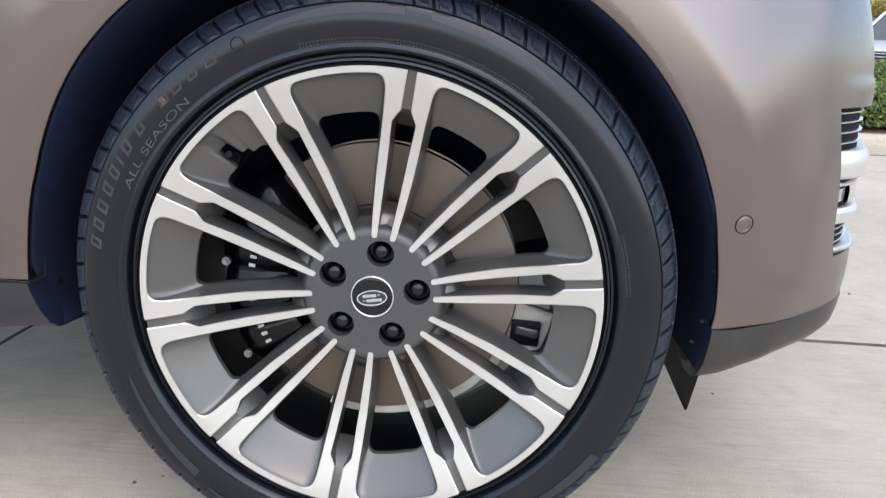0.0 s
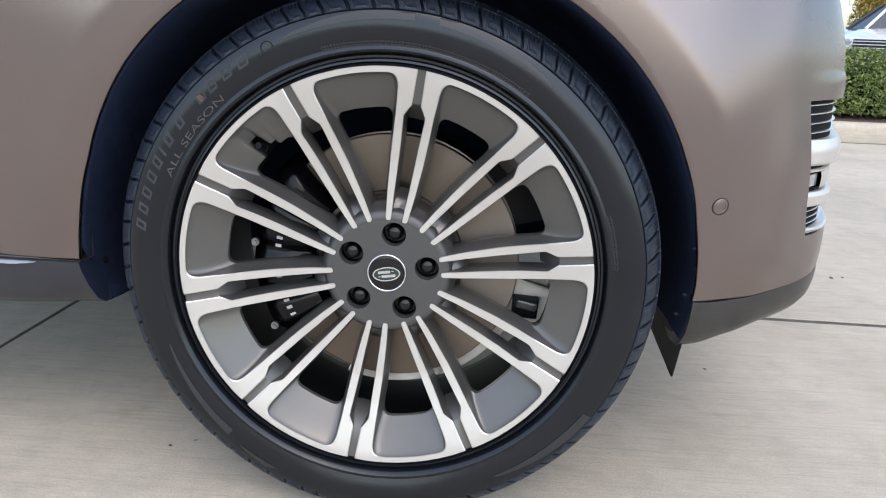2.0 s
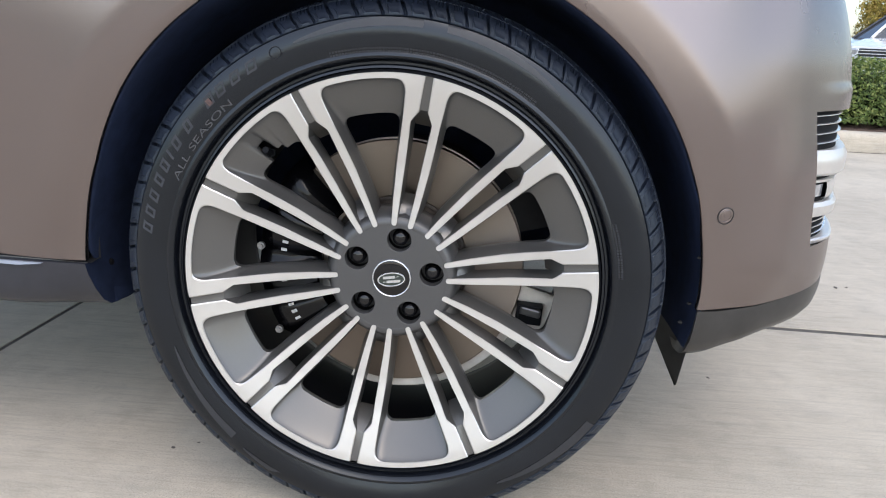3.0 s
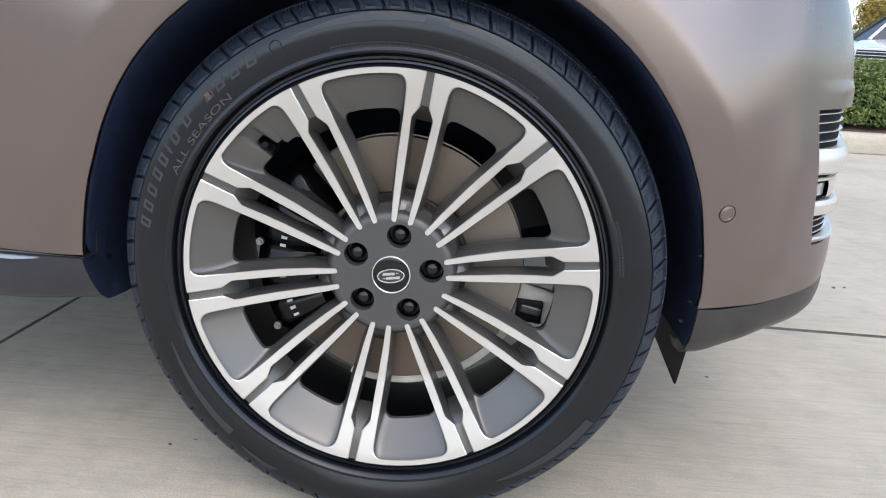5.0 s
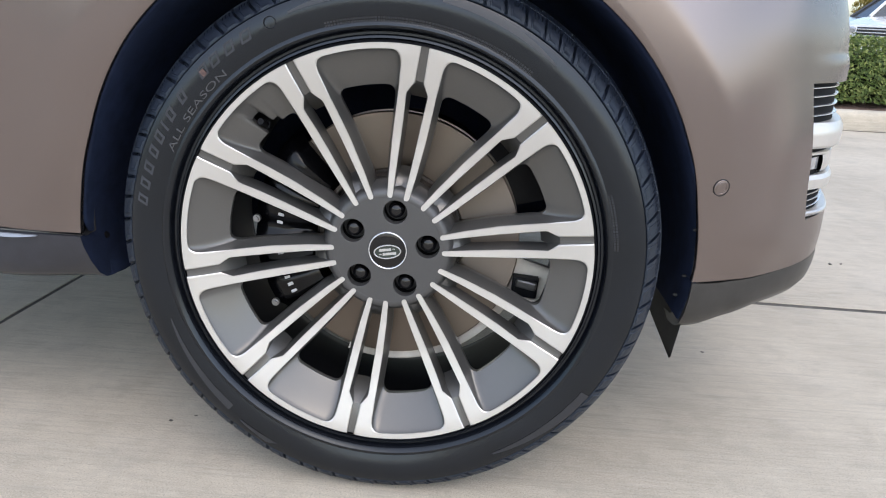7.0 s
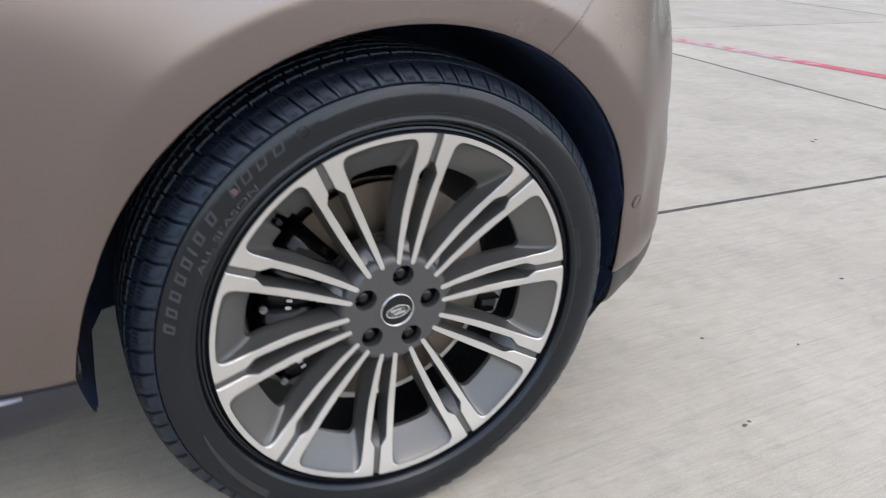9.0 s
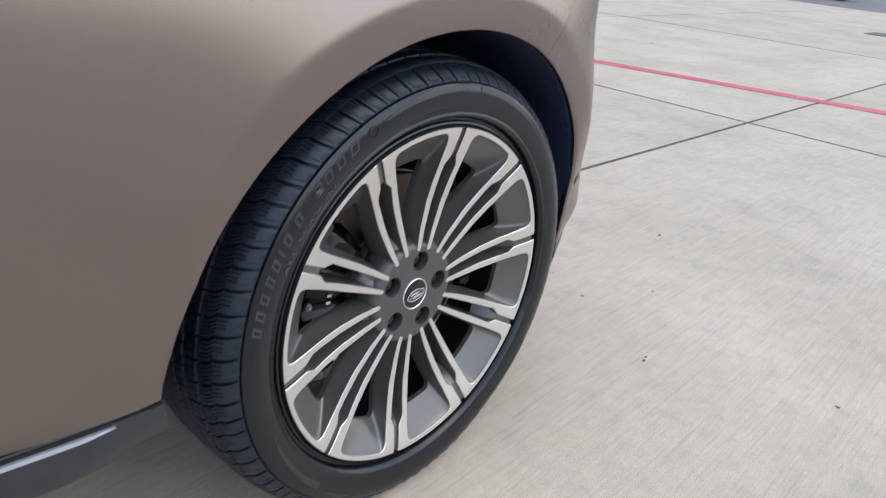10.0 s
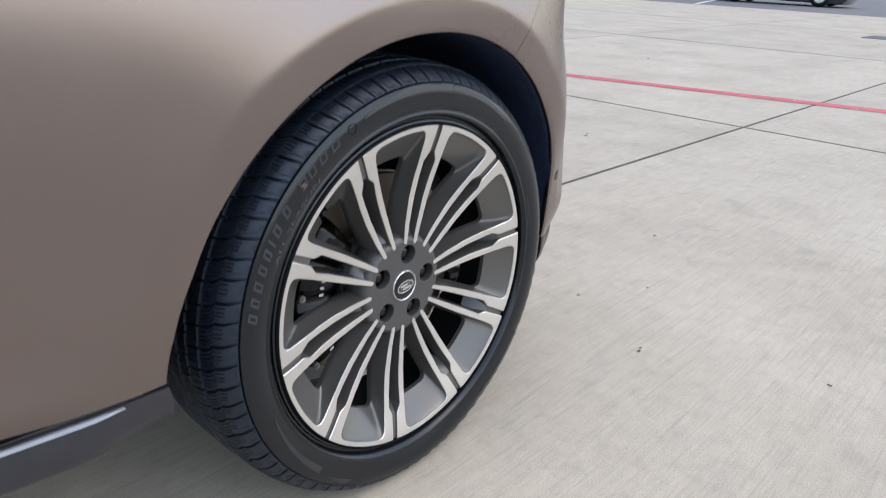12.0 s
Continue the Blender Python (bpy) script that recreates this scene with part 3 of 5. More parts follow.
def sill_recess():
    """Black undercut between the body side and the sill."""
    ss = [-0.462 - 1.09 * i / 30 for i in range(31)]
    verts = []
    for s in ss:
        drop = 0.0025 - 0.0085 * smoothstep(-0.5, -0.9, s)
        for z, push in ((ZB_R - 0.0038 + drop, -0.003), (ZB_R - 0.003 + drop, -0.03), (ZB_R + 0.07, -0.035)):
            x, y, _ = body_point(s, ZB_R + 0.06, push)
            verts.append((x, y + (0.008 if z > ZB_R else 0.012), z))
    return mesh("sill_undercut", verts, grid_faces(31, 3), BLACK, car)


sill_recess()


def sill_strip():
    """Bright strip on the sill, tapering to a point towards the wheel."""
    verts = []
    ss = [-0.533 - 0.02 * i for i in range(26)]
    for s in ss:
        k = smoothstep(-0.533, -0.572, s)
        h = 0.0006 + 0.0044 * k
        zt = ZB_R - 0.0022 - 0.0085 * smoothstep(-0.5, -0.9, s)
        for z, push in ((zt, 0.004), (zt, 0.0085), (zt - h, 0.0105), (zt - h, 0.004)):
            x, y, _ = body_point(s, ZB_R, push)
            verts.append((x, y, z))
    return mesh("sill_strip", verts, grid_faces(26, 4), STRIP, car, "bright silver strip tapering to a point", smooth=False)


sill_strip()


def liner():
    """Black arch liner: inner drum, back wall and the tails that hang below the skin."""
    angs = [-11.5 + 202.2 * i / 90 for i in range(91)]
    verts = []
    for a in angs:
        r = interp(a, [(-12, 0.4585), (0, 0.4585), (20, 0.451), (90, 0.458), (165, 0.456), (176, 0.466), (181, 0.469), (190, 0.461), (194, 0.458)])
        s, z = r * math.cos(radians(a)), ZC + r * math.sin(radians(a))
        y0 = body_point(s, max(z, 0.375))[1] + (0.022 * smoothstep(0.375, 0.30, z) - 0.009 if a < 20 else 0.034 * smoothstep(0.42, 0.35, z))
        for k, (rr, yy) in enumerate([(r + 0.001, y0 + 0.013), (r - 0.002, y0 + 0.0135), (r - 0.004, y0 + 0.018), (r - 0.005, y0 + 0.10), (r - 0.01, 0.30), (r - 0.03, 0.36), (0.17, 0.37)]):
            verts.append((rr * math.cos(radians(a)), yy, ZC + rr * math.sin(radians(a))))
    return mesh("arch_liner", verts, grid_faces(91, 7), LINER, car, "matt black wheel arch liner")


liner()
bm = bmesh.new()
vs = [bm.verts.new(p) for p in ((0.4505, 0.052, 0.315), (0.4585, 0.112, 0.218), (0.4585, 0.122, 0.212), (0.4585, 0.31, 0.23), (0.4545, 0.31, 0.345), (0.4545, 0.06, 0.335))]
bm.faces.new(vs)
bmesh.ops.solidify(bm, geom=bm.faces[:], thickness=0.004)
part("air_deflector", bm, FLAP, car, "grey plastic flap hanging below the bumper")


def sensor():
    s0, z0 = 0.474, 0.521
    p = Vector(body_point(s0, z0, 0.0003))
    n = (Vector(body_point(s0 + 0.01, z0)) - Vector(body_point(s0 - 0.01, z0))).cross(Vector(body_point(s0, z0 + 0.01)) - Vector(body_point(s0, z0 - 0.01)))
    rot = n.to_track_quat("Z", "Y").to_matrix().to_4x4()
    base = empty("parking_sensor", (0, 0, 0), car)
    ring = curve_plate([circle(0.0127, 40), circle(0.0118, 40)], 0.0006, 0.0)
    ring.materials.append(BLACK)
    o = new("sensor_gap", ring)
    o.parent = base
    o.matrix_local = Matrix.Translation(p) @ rot
    vs, fs = lathe([(0.0, -0.0007), (0.0107, -0.0006), (0.0114, -0.0003), (0.0118, 0.001)], 40)
    o = mesh("sensor_disc", vs, fs, PAINT, base)
    o.matrix_local = Matrix.Translation(p) @ rot @ pose(0, 0, 0, -90)
    vs, fs = lathe([(0.0080, -0.0008), (0.0084, -0.0013), (0.0088, -0.0008)], 40)
    o = mesh("sensor_ridge", vs, fs, PAINT, base)
    o.matrix_local = Matrix.Translation(p) @ rot @ pose(0, 0, 0, -90)


sensor()


def ribbon(name, z0, z1, push0, push1, mat, label="", s0=None, s1=None, bulge=0.0, taper=0.0, deep=0.03):
    """A horizontal bar that follows the nose's plan."""
    s0, s1 = s0 or S_O + 0.004, s1 or S_END
    ss = [s0 + (s1 - s0) * (i / 40) for i in range(41)]
    prof = [(0.0, -0.03), (0.0, 0.0), (0.10, 0.75), (0.5, 1.0), (0.74, 1.0), (1.0, 0.25), (1.0, -0.03)]
    verts = []
    for s in ss:
        w = smoothstep(s0, s0 + 0.09, s) if taper else 1.0
        for k, b in prof:
            z = z0 + (z1 - z0) * k
            push = push0 + (push1 - push0) * w + (bulge * b if b >= 0 else -deep)
            verts.append(body_point(s, z, push))
    return sharp(mesh(name, verts, grid_faces(41, 7, flip=True), mat, car, label), 30)


ribbon("intake_recess", Z_LO - 0.004, Z_HI + 0.004, -0.014, -0.014, VENT)
for z in (0.654, 0.641, 0.627, 0.613):
    ribbon("upper_vane", z - 0.0013, z + 0.0013, -0.012, -0.012, BRIGHT, "thin silver intake vane", bulge=0.003, deep=0.004)
ribbon("intake_bar", 0.562, 0.602, -0.018, -0.003, SILVER, "satin silver bar across the intake", bulge=0.007, taper=1)
ribbon("fog_lamp", 0.529, 0.548, -0.0125, -0.012, LENS, "clear slim fog lamp", s1=S_O + 0.075)
ribbon("lamp_bezel_upper", 0.551, 0.556, -0.018, -0.010, SILVER, bulge=0.003, taper=1)
ribbon("lamp_surround", 0.524, 0.5505, -0.012, -0.009, SILVER, s0=S_O + 0.08, bulge=0.002)
ribbon("lamp_bezel_lower", 0.496, 0.520, -0.018, -0.006, SILVER, bulge=0.006, taper=1)
for z in (0.489, 0.479, 0.469):
    ribbon("lower_vane", z - 0.0009, z + 0.0009, -0.0125, -0.0115, BRIGHT, "thin silver intake vane", bulge=0.0012, deep=0.002)
ribbon("lower_intake_lip", 0.453, 0.461, -0.016, -0.003, SILVER, bulge=0.004, s0=S_O + 0.02, taper=1)


def liner_clip(x, y, z, r, mat, label):
    bm = bmesh.new()
    d = Vector((-x, 0, ZC - z)).normalized()
    m = Matrix.Translation((x, y, z)) @ d.to_track_quat("Z", "Y").to_matrix().to_4x4()
    cyl(bm, r, r * 0.8, 0.004, m, 16)
    cyl(bm, r * 0.55, r * 0.4, 0.007, m, 12)
    return part("liner_clip", bm, mat, car, label)


liner_clip(0.4475, 0.05, 0.452, 0.0028, BLACK, "small black liner clip")
liner_clip(0.444, 0.09, 0.335, 0.0028, BLACK, "small black liner clip")
liner_clip(0.449, 0.075, 0.372, 0.0024, BLACK, "small black liner clip")
liner_clip(-0.461, 0.09, 0.372, 0.006, VENT, "round black liner clip")

# ---- the wheel ----
PHASE = 9.2
wheel = empty("wheel", (0, 0, ZC), car)
wheel["label"] = "large ten-twin-spoke alloy wheel, machined silver and grey"


def face_y(r):
    return interp(r, [(0.0, 0.034), (0.085, 0.033), (0.12, 0.032), (0.17, 0.028), (0.21, 0.021), (0.245, 0.0125), (0.275, 0.005), (0.29, 0.0015), (0.30, 0.0)])


R_EDGE, R_POCKET = 0.3005, 0.2918
HALF = radians(18)


def resample(pts, n):
    P = np.array(pts, float)
    d = np.concatenate([[0], np.cumsum(np.hypot(*np.diff(P, axis=0).T))])
    t = np.linspace(0, d[-1], n)
    return list(zip(np.interp(t, d, P[:, 0]), np.interp(t, d, P[:, 1])))


def arc_uv(r, a):
    return (r * math.cos(a), r * math.sin(a))


def half_paths():
    """Inner and outer outline of one machined blade as (u along the spoke, v across)."""
    blade_in = [(0.0802, 0.0121), (0.0803, 0.0104), (0.0808, 0.0092), (0.0820, 0.0084)] + resample([(0.084, 0.0082), (0.118, 0.0098), (0.20, 0.0128), (0.231, 0.0146), (0.236, 0.0146)], 22)
    hexa = resample([(0.236, 0.0146), (0.2515, 0.0060)], 5)[1:]
    groove = resample([(0.2515, 0.0060), (0.300, 0.0055)], 9)[1:]
    a_g = math.asin(0.0055 / R_EDGE)
    rim = [arc_uv(R_EDGE, a_g + (HALF - a_g) * i / 24) for i in range(1, 25)]
    inner = blade_in + hexa + groove + rim
    blade_out = [(0.0802, 0.0123), (0.0805, 0.0140), (0.0812, 0.0152), (0.0826, 0.0161)] + resample([(0.0848, 0.0166), (0.118, 0.0203), (0.17, 0.0243), (0.20, 0.0256), (0.236, 0.0268), (0.270, 0.0288)], 28)
    # fillet into the pocket's outer arc
    fil = []
    p0, p1 = (0.270, 0.0288), arc_uv(R_POCKET, radians(8.9))
    c = (0.2900, 0.0302)
    for i in range(1, 13):
        t = i / 12
        fil.append(tuple((1 - t) ** 2 * p0[k] + 2 * t * (1 - t) * c[k] + t * t * p1[k] for k in range(2)))
    a1 = radians(8.9)
    arc = [arc_uv(R_POCKET, a1 + (HALF - a1) * i / 18) for i in range(1, 19)]
    outer = blade_out + fil + arc
    # lower edge of the pocket's wall, round the opening
    low = resample([(0.0860, 0.0205), (0.118, 0.0203 + FLANK), (0.17, 0.0243 + FLANK), (0.20, 0.0256 + FLANK), (0.224, 0.0265 + FLANK)], 32)
    p0, p1, c = low[-1], arc_uv(R_LOW, radians(11.2)), (0.2400, 0.0275 + FLANK)
    for i in range(1, 13):
        t = i / 12
        low.append(tuple((1 - t) ** 2 * p0[k] + 2 * t * (1 - t) * c[k] + t * t * p1[k] for k in range(2)))
    a1 = radians(11.2)
    low += [arc_uv(R_LOW, a1 + (HALF - a1) * i / 18) for i in range(1, 19)]
    return inner, outer, low


R_LOW, FLANK = 0.2425, 0.0062
INNER, OUTER, LOW = half_paths()


def to_xyz(u, v, y):
    return (v, y, u)


def spoke_mesh(notch=0):
    """One twin spoke with its share of rim edge and pockets. notch: 1 cuts the valve recess into the pocket on the +v side, -1 on the other."""
    verts, faces, idx = [], [], []

    def strip(rows, mat, flip):
        base = len(verts)
        k = len(rows[0])
        for r in rows:
            verts.extend(r)
        for i in range(len(rows) - 1):
            for j in range(k - 1):
                a = base + i * k + j
                q = (a, a + 1, a + k + 1, a + k)
                faces.append(q[::-1] if flip else q)
                idx.append(mat)

    nb, nf = 32, 12
    for sgn in (1, -1):
        flip = sgn < 0
        rows = []
        for (ua, va), (ub, vb) in zip(INNER, OUTER):
            row = []
            for t in (0.0, 0.06, 0.5, 0.94, 1.0):
                u, v = ua + (ub - ua) * t, va + (vb - va) * t
                edge = 0.0012 if t in (0.0, 1.0) else 0.0
                row.append(to_xyz(u, sgn * v, face_y(math.hypot(u, v)) + edge))
            rows.append(row)
        strip(rows, 0, not flip)
        # outer flank and pocket bowl, one smooth wall down to the opening's edge
        rows = []
        for i, ((u, v), (ul, vl)) in enumerate(zip(OUTER, LOW)):
            y0 = face_y(math.hypot(u, v)) + 0.0012
            f = smoothstep(nb - 8, nb + nf, i)
            yl = face_y(min(0.25, math.hypot(ul, vl))) + 0.033 * (1 - f) + 0.029 * f
            if sgn == notch:
                # valve recess: a rounded slot cut into the bowl
                a = math.degrees(math.atan2(vl, ul)) if f > 0.99 else 0.0
                k = 0.58 * smoothstep(15.0, 16.3, a) if sgn > 0 else 0.58 * smoothstep(16.2, 17.3, a) + 0.16 * smoothstep(13.6, 14.3, a) * (1 - smoothstep(16.2, 17.3, a))
                ul, vl, yl = ul + (u - ul) * k, vl + (v - vl) * k, yl + (y0 - yl) * k * 0.55
            row = []
            for t, d in ((0.0, 0.0), (0.02, 0.10), (0.10, 0.24), (0.24, 0.42), (0.45, 0.60), (0.7, 0.78), (0.92, 0.93), (1.0, 1.0)):
                uu, vv = u + (ul - u) * t, v + (vl - v) * t
                d = d * (1 - f) + (0.35 * d + 0.65 * t if t < 1 else 1.0) * f
                row.append(to_xyz(uu, sgn * min(vv, math.tan(HALF) * uu), y0 + (yl - y0) * d))
            # rolled lower edge
            x, y, z = row[-1]
            k = 1 + 0.004 * f
            row += [(x * k, y + 0.003, z * k), (x * k, y + 0.010, z * k)]
            rows.append(row)
        strip(rows, 1, flip)
        # inner flank
        rows = []
        for i, (u, v) in enumerate(INNER[:40]):
            r = math.hypot(u, v)
            y0 = face_y(r) + 0.0012
            if u < 0.232:
                d, vin = 0.034, v * 0.80
            elif u < 0.2535:
                k = smoothstep(0.232, 0.2535, u)
                d, vin = 0.034 + (0.0045 - 0.034) * k, v * (0.80 + 0.12 * k)
            else:
                d, vin = 0.0045, v * 0.93
            rows.append([to_xyz(u, sgn * v, y0), to_xyz(u, sgn * (v * 0.6 + vin * 0.4), y0 + d * 0.5), to_xyz(u, sgn * vin, y0 + d)])
        strip(rows, 1, not flip)
    # floor of the groove and of the arrow-shaped recess between the blades
    rows = []
    for u, v, d in ((0.3003, 0.0051, 0.0046), (0.28, 0.0054, 0.0046), (0.262, 0.0056, 0.0046), (0.2535, 0.0058, 0.0055), (0.248, 0.0074, 0.011), (0.241, 0.0105, 0.021), (0.234, 0.0118, 0.032), (0.228, 0.0118, 0.044)):
        rows.append([to_xyz(u, -v, face_y(u) + d), to_xyz(u, 0, face_y(u) + d + 0.001), to_xyz(u, v, face_y(u) + d)])
    strip(rows, 1, True)
    # web between the blades near the hub
    rows = []
    for u, d in ((0.08, 0.006), (0.095, 0.010), (0.108, 0.018), (0.118, 0.030), (0.122, 0.045)):
        v = interp(u, [(0.083, 0.0095), (0.122, 0.011)])
        rows.append([to_xyz(u, -v, face_y(u) + d), to_xyz(u, 0, face_y(u) + d + 0.003), to_xyz(u, v, face_y(u) + d)])
    strip(rows, 1, False)
    return verts, faces, idx


sv, sf, si = spoke_mesh()
spoke0 = mesh("spoke", sv, sf, [ALU, GREY], wheel, "twin-blade spoke, machined silver face over grey paint", idx=si)
sharp(spoke0, 28)
for k in range(10):
    if k in (8, 9):
        sv, sf, si = spoke_mesh(1 if k == 8 else -1)
        ob = sharp(mesh("spoke", sv, sf, [ALU, GREY], wheel, idx=si), 28)
    else:
        ob = spoke0 if k == 0 else new("spoke", spoke0.data)
    ob.parent = wheel
    if k:
        ob["label"] = spoke0["label"]
    ob.rotation_euler = (0, radians(PHASE + 36 * k), 0)

a = radians(PHASE + 36 * 8.5)
bm = bmesh.new()
cyl(bm, 0.0052, 0.0045, 0.03, Matrix.Translation((0, 0.03, 0)) @ pose(0, 0, 0, 90), 16)
cyl(bm, 0.0075, 0.0075, 0.006, Matrix.Translation((0, 0.043, 0)) @ pose(0, 0, 0, 90), 6)
o = part("tyre_valve", bm, BARREL, wheel, "small metal tyre valve in a notch")
o.location = (0.263 * math.sin(a), 0.014, 0.263 * math.cos(a))
o.rotation_euler = (radians(-18), 0, 0)

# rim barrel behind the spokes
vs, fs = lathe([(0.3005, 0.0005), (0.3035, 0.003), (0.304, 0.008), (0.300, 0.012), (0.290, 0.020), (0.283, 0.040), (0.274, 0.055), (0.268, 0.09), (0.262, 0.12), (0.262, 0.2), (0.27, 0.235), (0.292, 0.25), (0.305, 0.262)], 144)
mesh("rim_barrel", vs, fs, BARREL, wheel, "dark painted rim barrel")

# hub disc with five bolt holes
LUG_R = 0.060
holes = [circle(0.0185, 36, LUG_R * math.sin(radians(PHASE + 72 * k)), LUG_R * math.cos(radians(PHASE + 72 * k))) for k in range(5)]
me = curve_plate([circle(0.0802, 120), circle(0.0302, 64)] + holes, 0.0118, 0.0006)
bm = bmesh.new()
bm.from_mesh(me)
bmesh.ops.remove_doubles(bm, verts=bm.verts, dist=1e-5)
bm.to_mesh(me)
bm.free()
me.materials.append(HUBGREY)
hub = new("hub_disc", me)
hub.parent = wheel
hub.matrix_local = pose(0, 0.0462, 0, 90)
hub["label"] = "satin grey hub face with five bolt holes"
vs, fs = lathe([(0.0788, 0.0345), (0.0798, 0.03385), (0.083, 0.03385), (0.086, 0.0341), (0.0890, 0.0350), (0.0920, 0.0371), (0.0950, 0.0410), (0.0985, 0.0480), (0.102, 0.060), (0.104, 0.09), (0.05, 0.095)], 120)
mesh("hub_skirt", vs, fs, HUBGREY, wheel)
vs, fs = lathe([(0.0, 0.062), (0.088, 0.062)], 64)
mesh("hub_back", vs, fs, BLACK, wheel)
for k in range(5):
    a = radians(PHASE + 72 * k)
    vs, fs = lathe([(0.0, 0.0), (0.0065, 0.0006), (0.0105, 0.003), (0.0118, 0.006), (0.0122, 0.02)], 24)
    o = mesh("lug_nut", vs, fs, GLOSSBLACK, wheel, "gloss black domed wheel nut" if k == 0 else "gloss black domed wheel nut")
    o.location = (LUG_R * math.sin(a), 0.042, LUG_R * math.cos(a))
    vs, fs = lathe([(0.0186, 0.0), (0.0176, 0.02), (0.0176, 0.03)], 36)
    o = mesh("bolt_hole_sleeve", vs, fs, VENT, wheel)
    o.location = (LUG_R * math.sin(a), 0.036, LUG_R * math.cos(a))

# centre cap
vs, fs = lathe([(0.0, 0.0308), (0.015, 0.0310), (0.024, 0.0318), (0.0268, 0.0325)], 64)
mesh("centre_cap", vs, fs, GLOSSBLACK, wheel, "gloss black centre cap")
vs, fs = lathe([(0.0266, 0.0328), (0.0274, 0.0310), (0.0285, 0.0308), (0.0292, 0.0325), (0.0300, 0.036)], 64)
mesh("cap_ring", vs, fs, BRIGHT, wheel, "chrome cap ring")


def on_face(me, name, mat, at, turn, y, label=""):
    me.materials.append(mat)
    o = new(name, me)
    o.parent = wheel
    o.matrix_local = Matrix.Translation((at[0], y, at[1])) @ Euler((0, radians(turn), 0)).to_matrix().to_4x4() @ pose(0, 0, 0, 90)
    if label:
        o["label"] = label
    return o


def oval(a, b, n=48):
    return [(a * math.cos(2 * math.pi * i / n), b * math.sin(2 * math.pi * i / n)) for i in range(n)]


TILT = -8
on_face(curve_plate([oval(0.0205, 0.0108)], 0.0003, 0.0), "badge", BADGE, (0, -0.001), TILT, 0.0302, "dark oval badge")
on_face(curve_plate([oval(0.0205, 0.0108), oval(0.0190, 0.0095)], 0.0004, 0.0002), "badge_rim", BRIGHT, (0, -0.001), TILT, 0.0299)
on_face(curve_plate([[(-0.0125, 0.0012), (0.006, 0.0012), (0.006, 0.0052), (-0.0115, 0.0052)], [(0.008, 0.003), (0.0115, 0.003), (0.0115, 0.0042), (0.008, 0.0042)]], 0.0003, 0.0), "badge_bar", BRIGHT, (0, -0.001), TILT, 0.0298)
on_face(curve_plate([[(-0.0075, -0.0052), (0.0125, -0.0052), (0.0135, -0.0012), (-0.0075, -0.0012)], [(-0.0125, -0.0038), (-0.009, -0.0038), (-0.009, -0.0026), (-0.0125, -0.0026)]], 0.0003, 0.0), "badge_bar", BRIGHT, (0, -0.001), TILT, 0.0298)

# ---- tyre ----
SIDE = [(0.3025, 0.020), (0.3035, 0.008), (0.3055, 0.0045), (0.3085, 0.0055), (0.3105, 0.0095), (0.3135, 0.0095), (0.3155, 0.003), (0.3185, -0.003), (0.3215, -0.0052), (0.3245, -0.0048),
        (0.3265, -0.0036), (0.333, -0.0055), (0.340, -0.0070), (0.350, -0.0080), (0.358, -0.0076), (0.366, -0.0058), (0.3705, -0.0038), (0.3716, -0.0022), (0.3727, -0.0036), (0.3740, -0.0014), (0.3765, 0.0004), (0.3790, 0.0024), (0.3812, 0.0040), (0.3835, 0.0060), (0.3865, 0.0088), (0.3895, 0.0126), (0.391, 0.0148), (0.3925, 0.0173), (0.3937, 0.0195), (0.3950, 0.0225), (0.3965, 0.026)]
TYRE_R = 0.4055
# short, medium and long tread pitches, in the order in which they follow round the tyre
SEQUENCE = "mlllmlmmmmmllmsmsssllmlssmmmmssmlllm" + "lmsmmlllmsmml" * 3 + "mls"
LENGTHS = {"s": 3.55, "m": 4.45, "l": 5.1}
PITCHES = len(SEQUENCE)
SUB = 30
MEAN = 360.0 / PITCHES
ROWS = 84


def tread_y(k, n=ROWS):
    return 0.026 + (0.239 - 0.026) * k / (n - 1)


def crown(y):
    return interp(min(y, 0.265 - y), [(0.026, 0.3972), (0.032, 0.3991), (0.040, 0.4010), (0.050, 0.4026), (0.065, 0.4040), (0.080, 0.4047), (0.1325, TYRE_R)])


def groove_shift(yy):
    """How far the cross grooves lean, in pitches, at yy in from the tyre's edge."""
    return 5.0 * (min(yy, 0.1325) - 0.02) - 900.0 * max(0.0, 0.042 - yy) ** 2


def near(f, *centres):
    return any(abs(f - c) < 0.017 for c in centres)


def tread_cut(y, f, wave):
    """Depth of the tread pattern at y across, f of a pitch round."""
    yy = min(y, 0.265 - y)
    if abs(yy - 0.0555) < 0.0034:
        return 0.0085
    if abs(yy - 0.088 - 1.6 * wave) < 0.0026 or abs(yy - 0.1165 + wave) < 0.0026:
        return 0.008
    if yy < 0.0555:
        # shoulder: one curved main groove, shallow in the middle, and fine sipes
        if f < 0.11:
            return 0.0075 if yy < 0.036 or yy > 0.047 or f < 0.07 else 0.004
        return 0.0026 if yy < 0.050 and near(f, 0.3, 0.4667, 0.6333, 0.8333) else 0.0
    if yy < 0.088:
        return 0.006 if f < 0.075 else (0.0016 if near(f, 0.4, 0.7) else 0.0)
    if yy < 0.1165:
        return 0.006 if 0.5 < f < 0.57 else (0.0016 if near(f, 0.2, 0.8) else 0.0)
    return 0.0016 if near(f, 0.3, 0.8) else 0.0


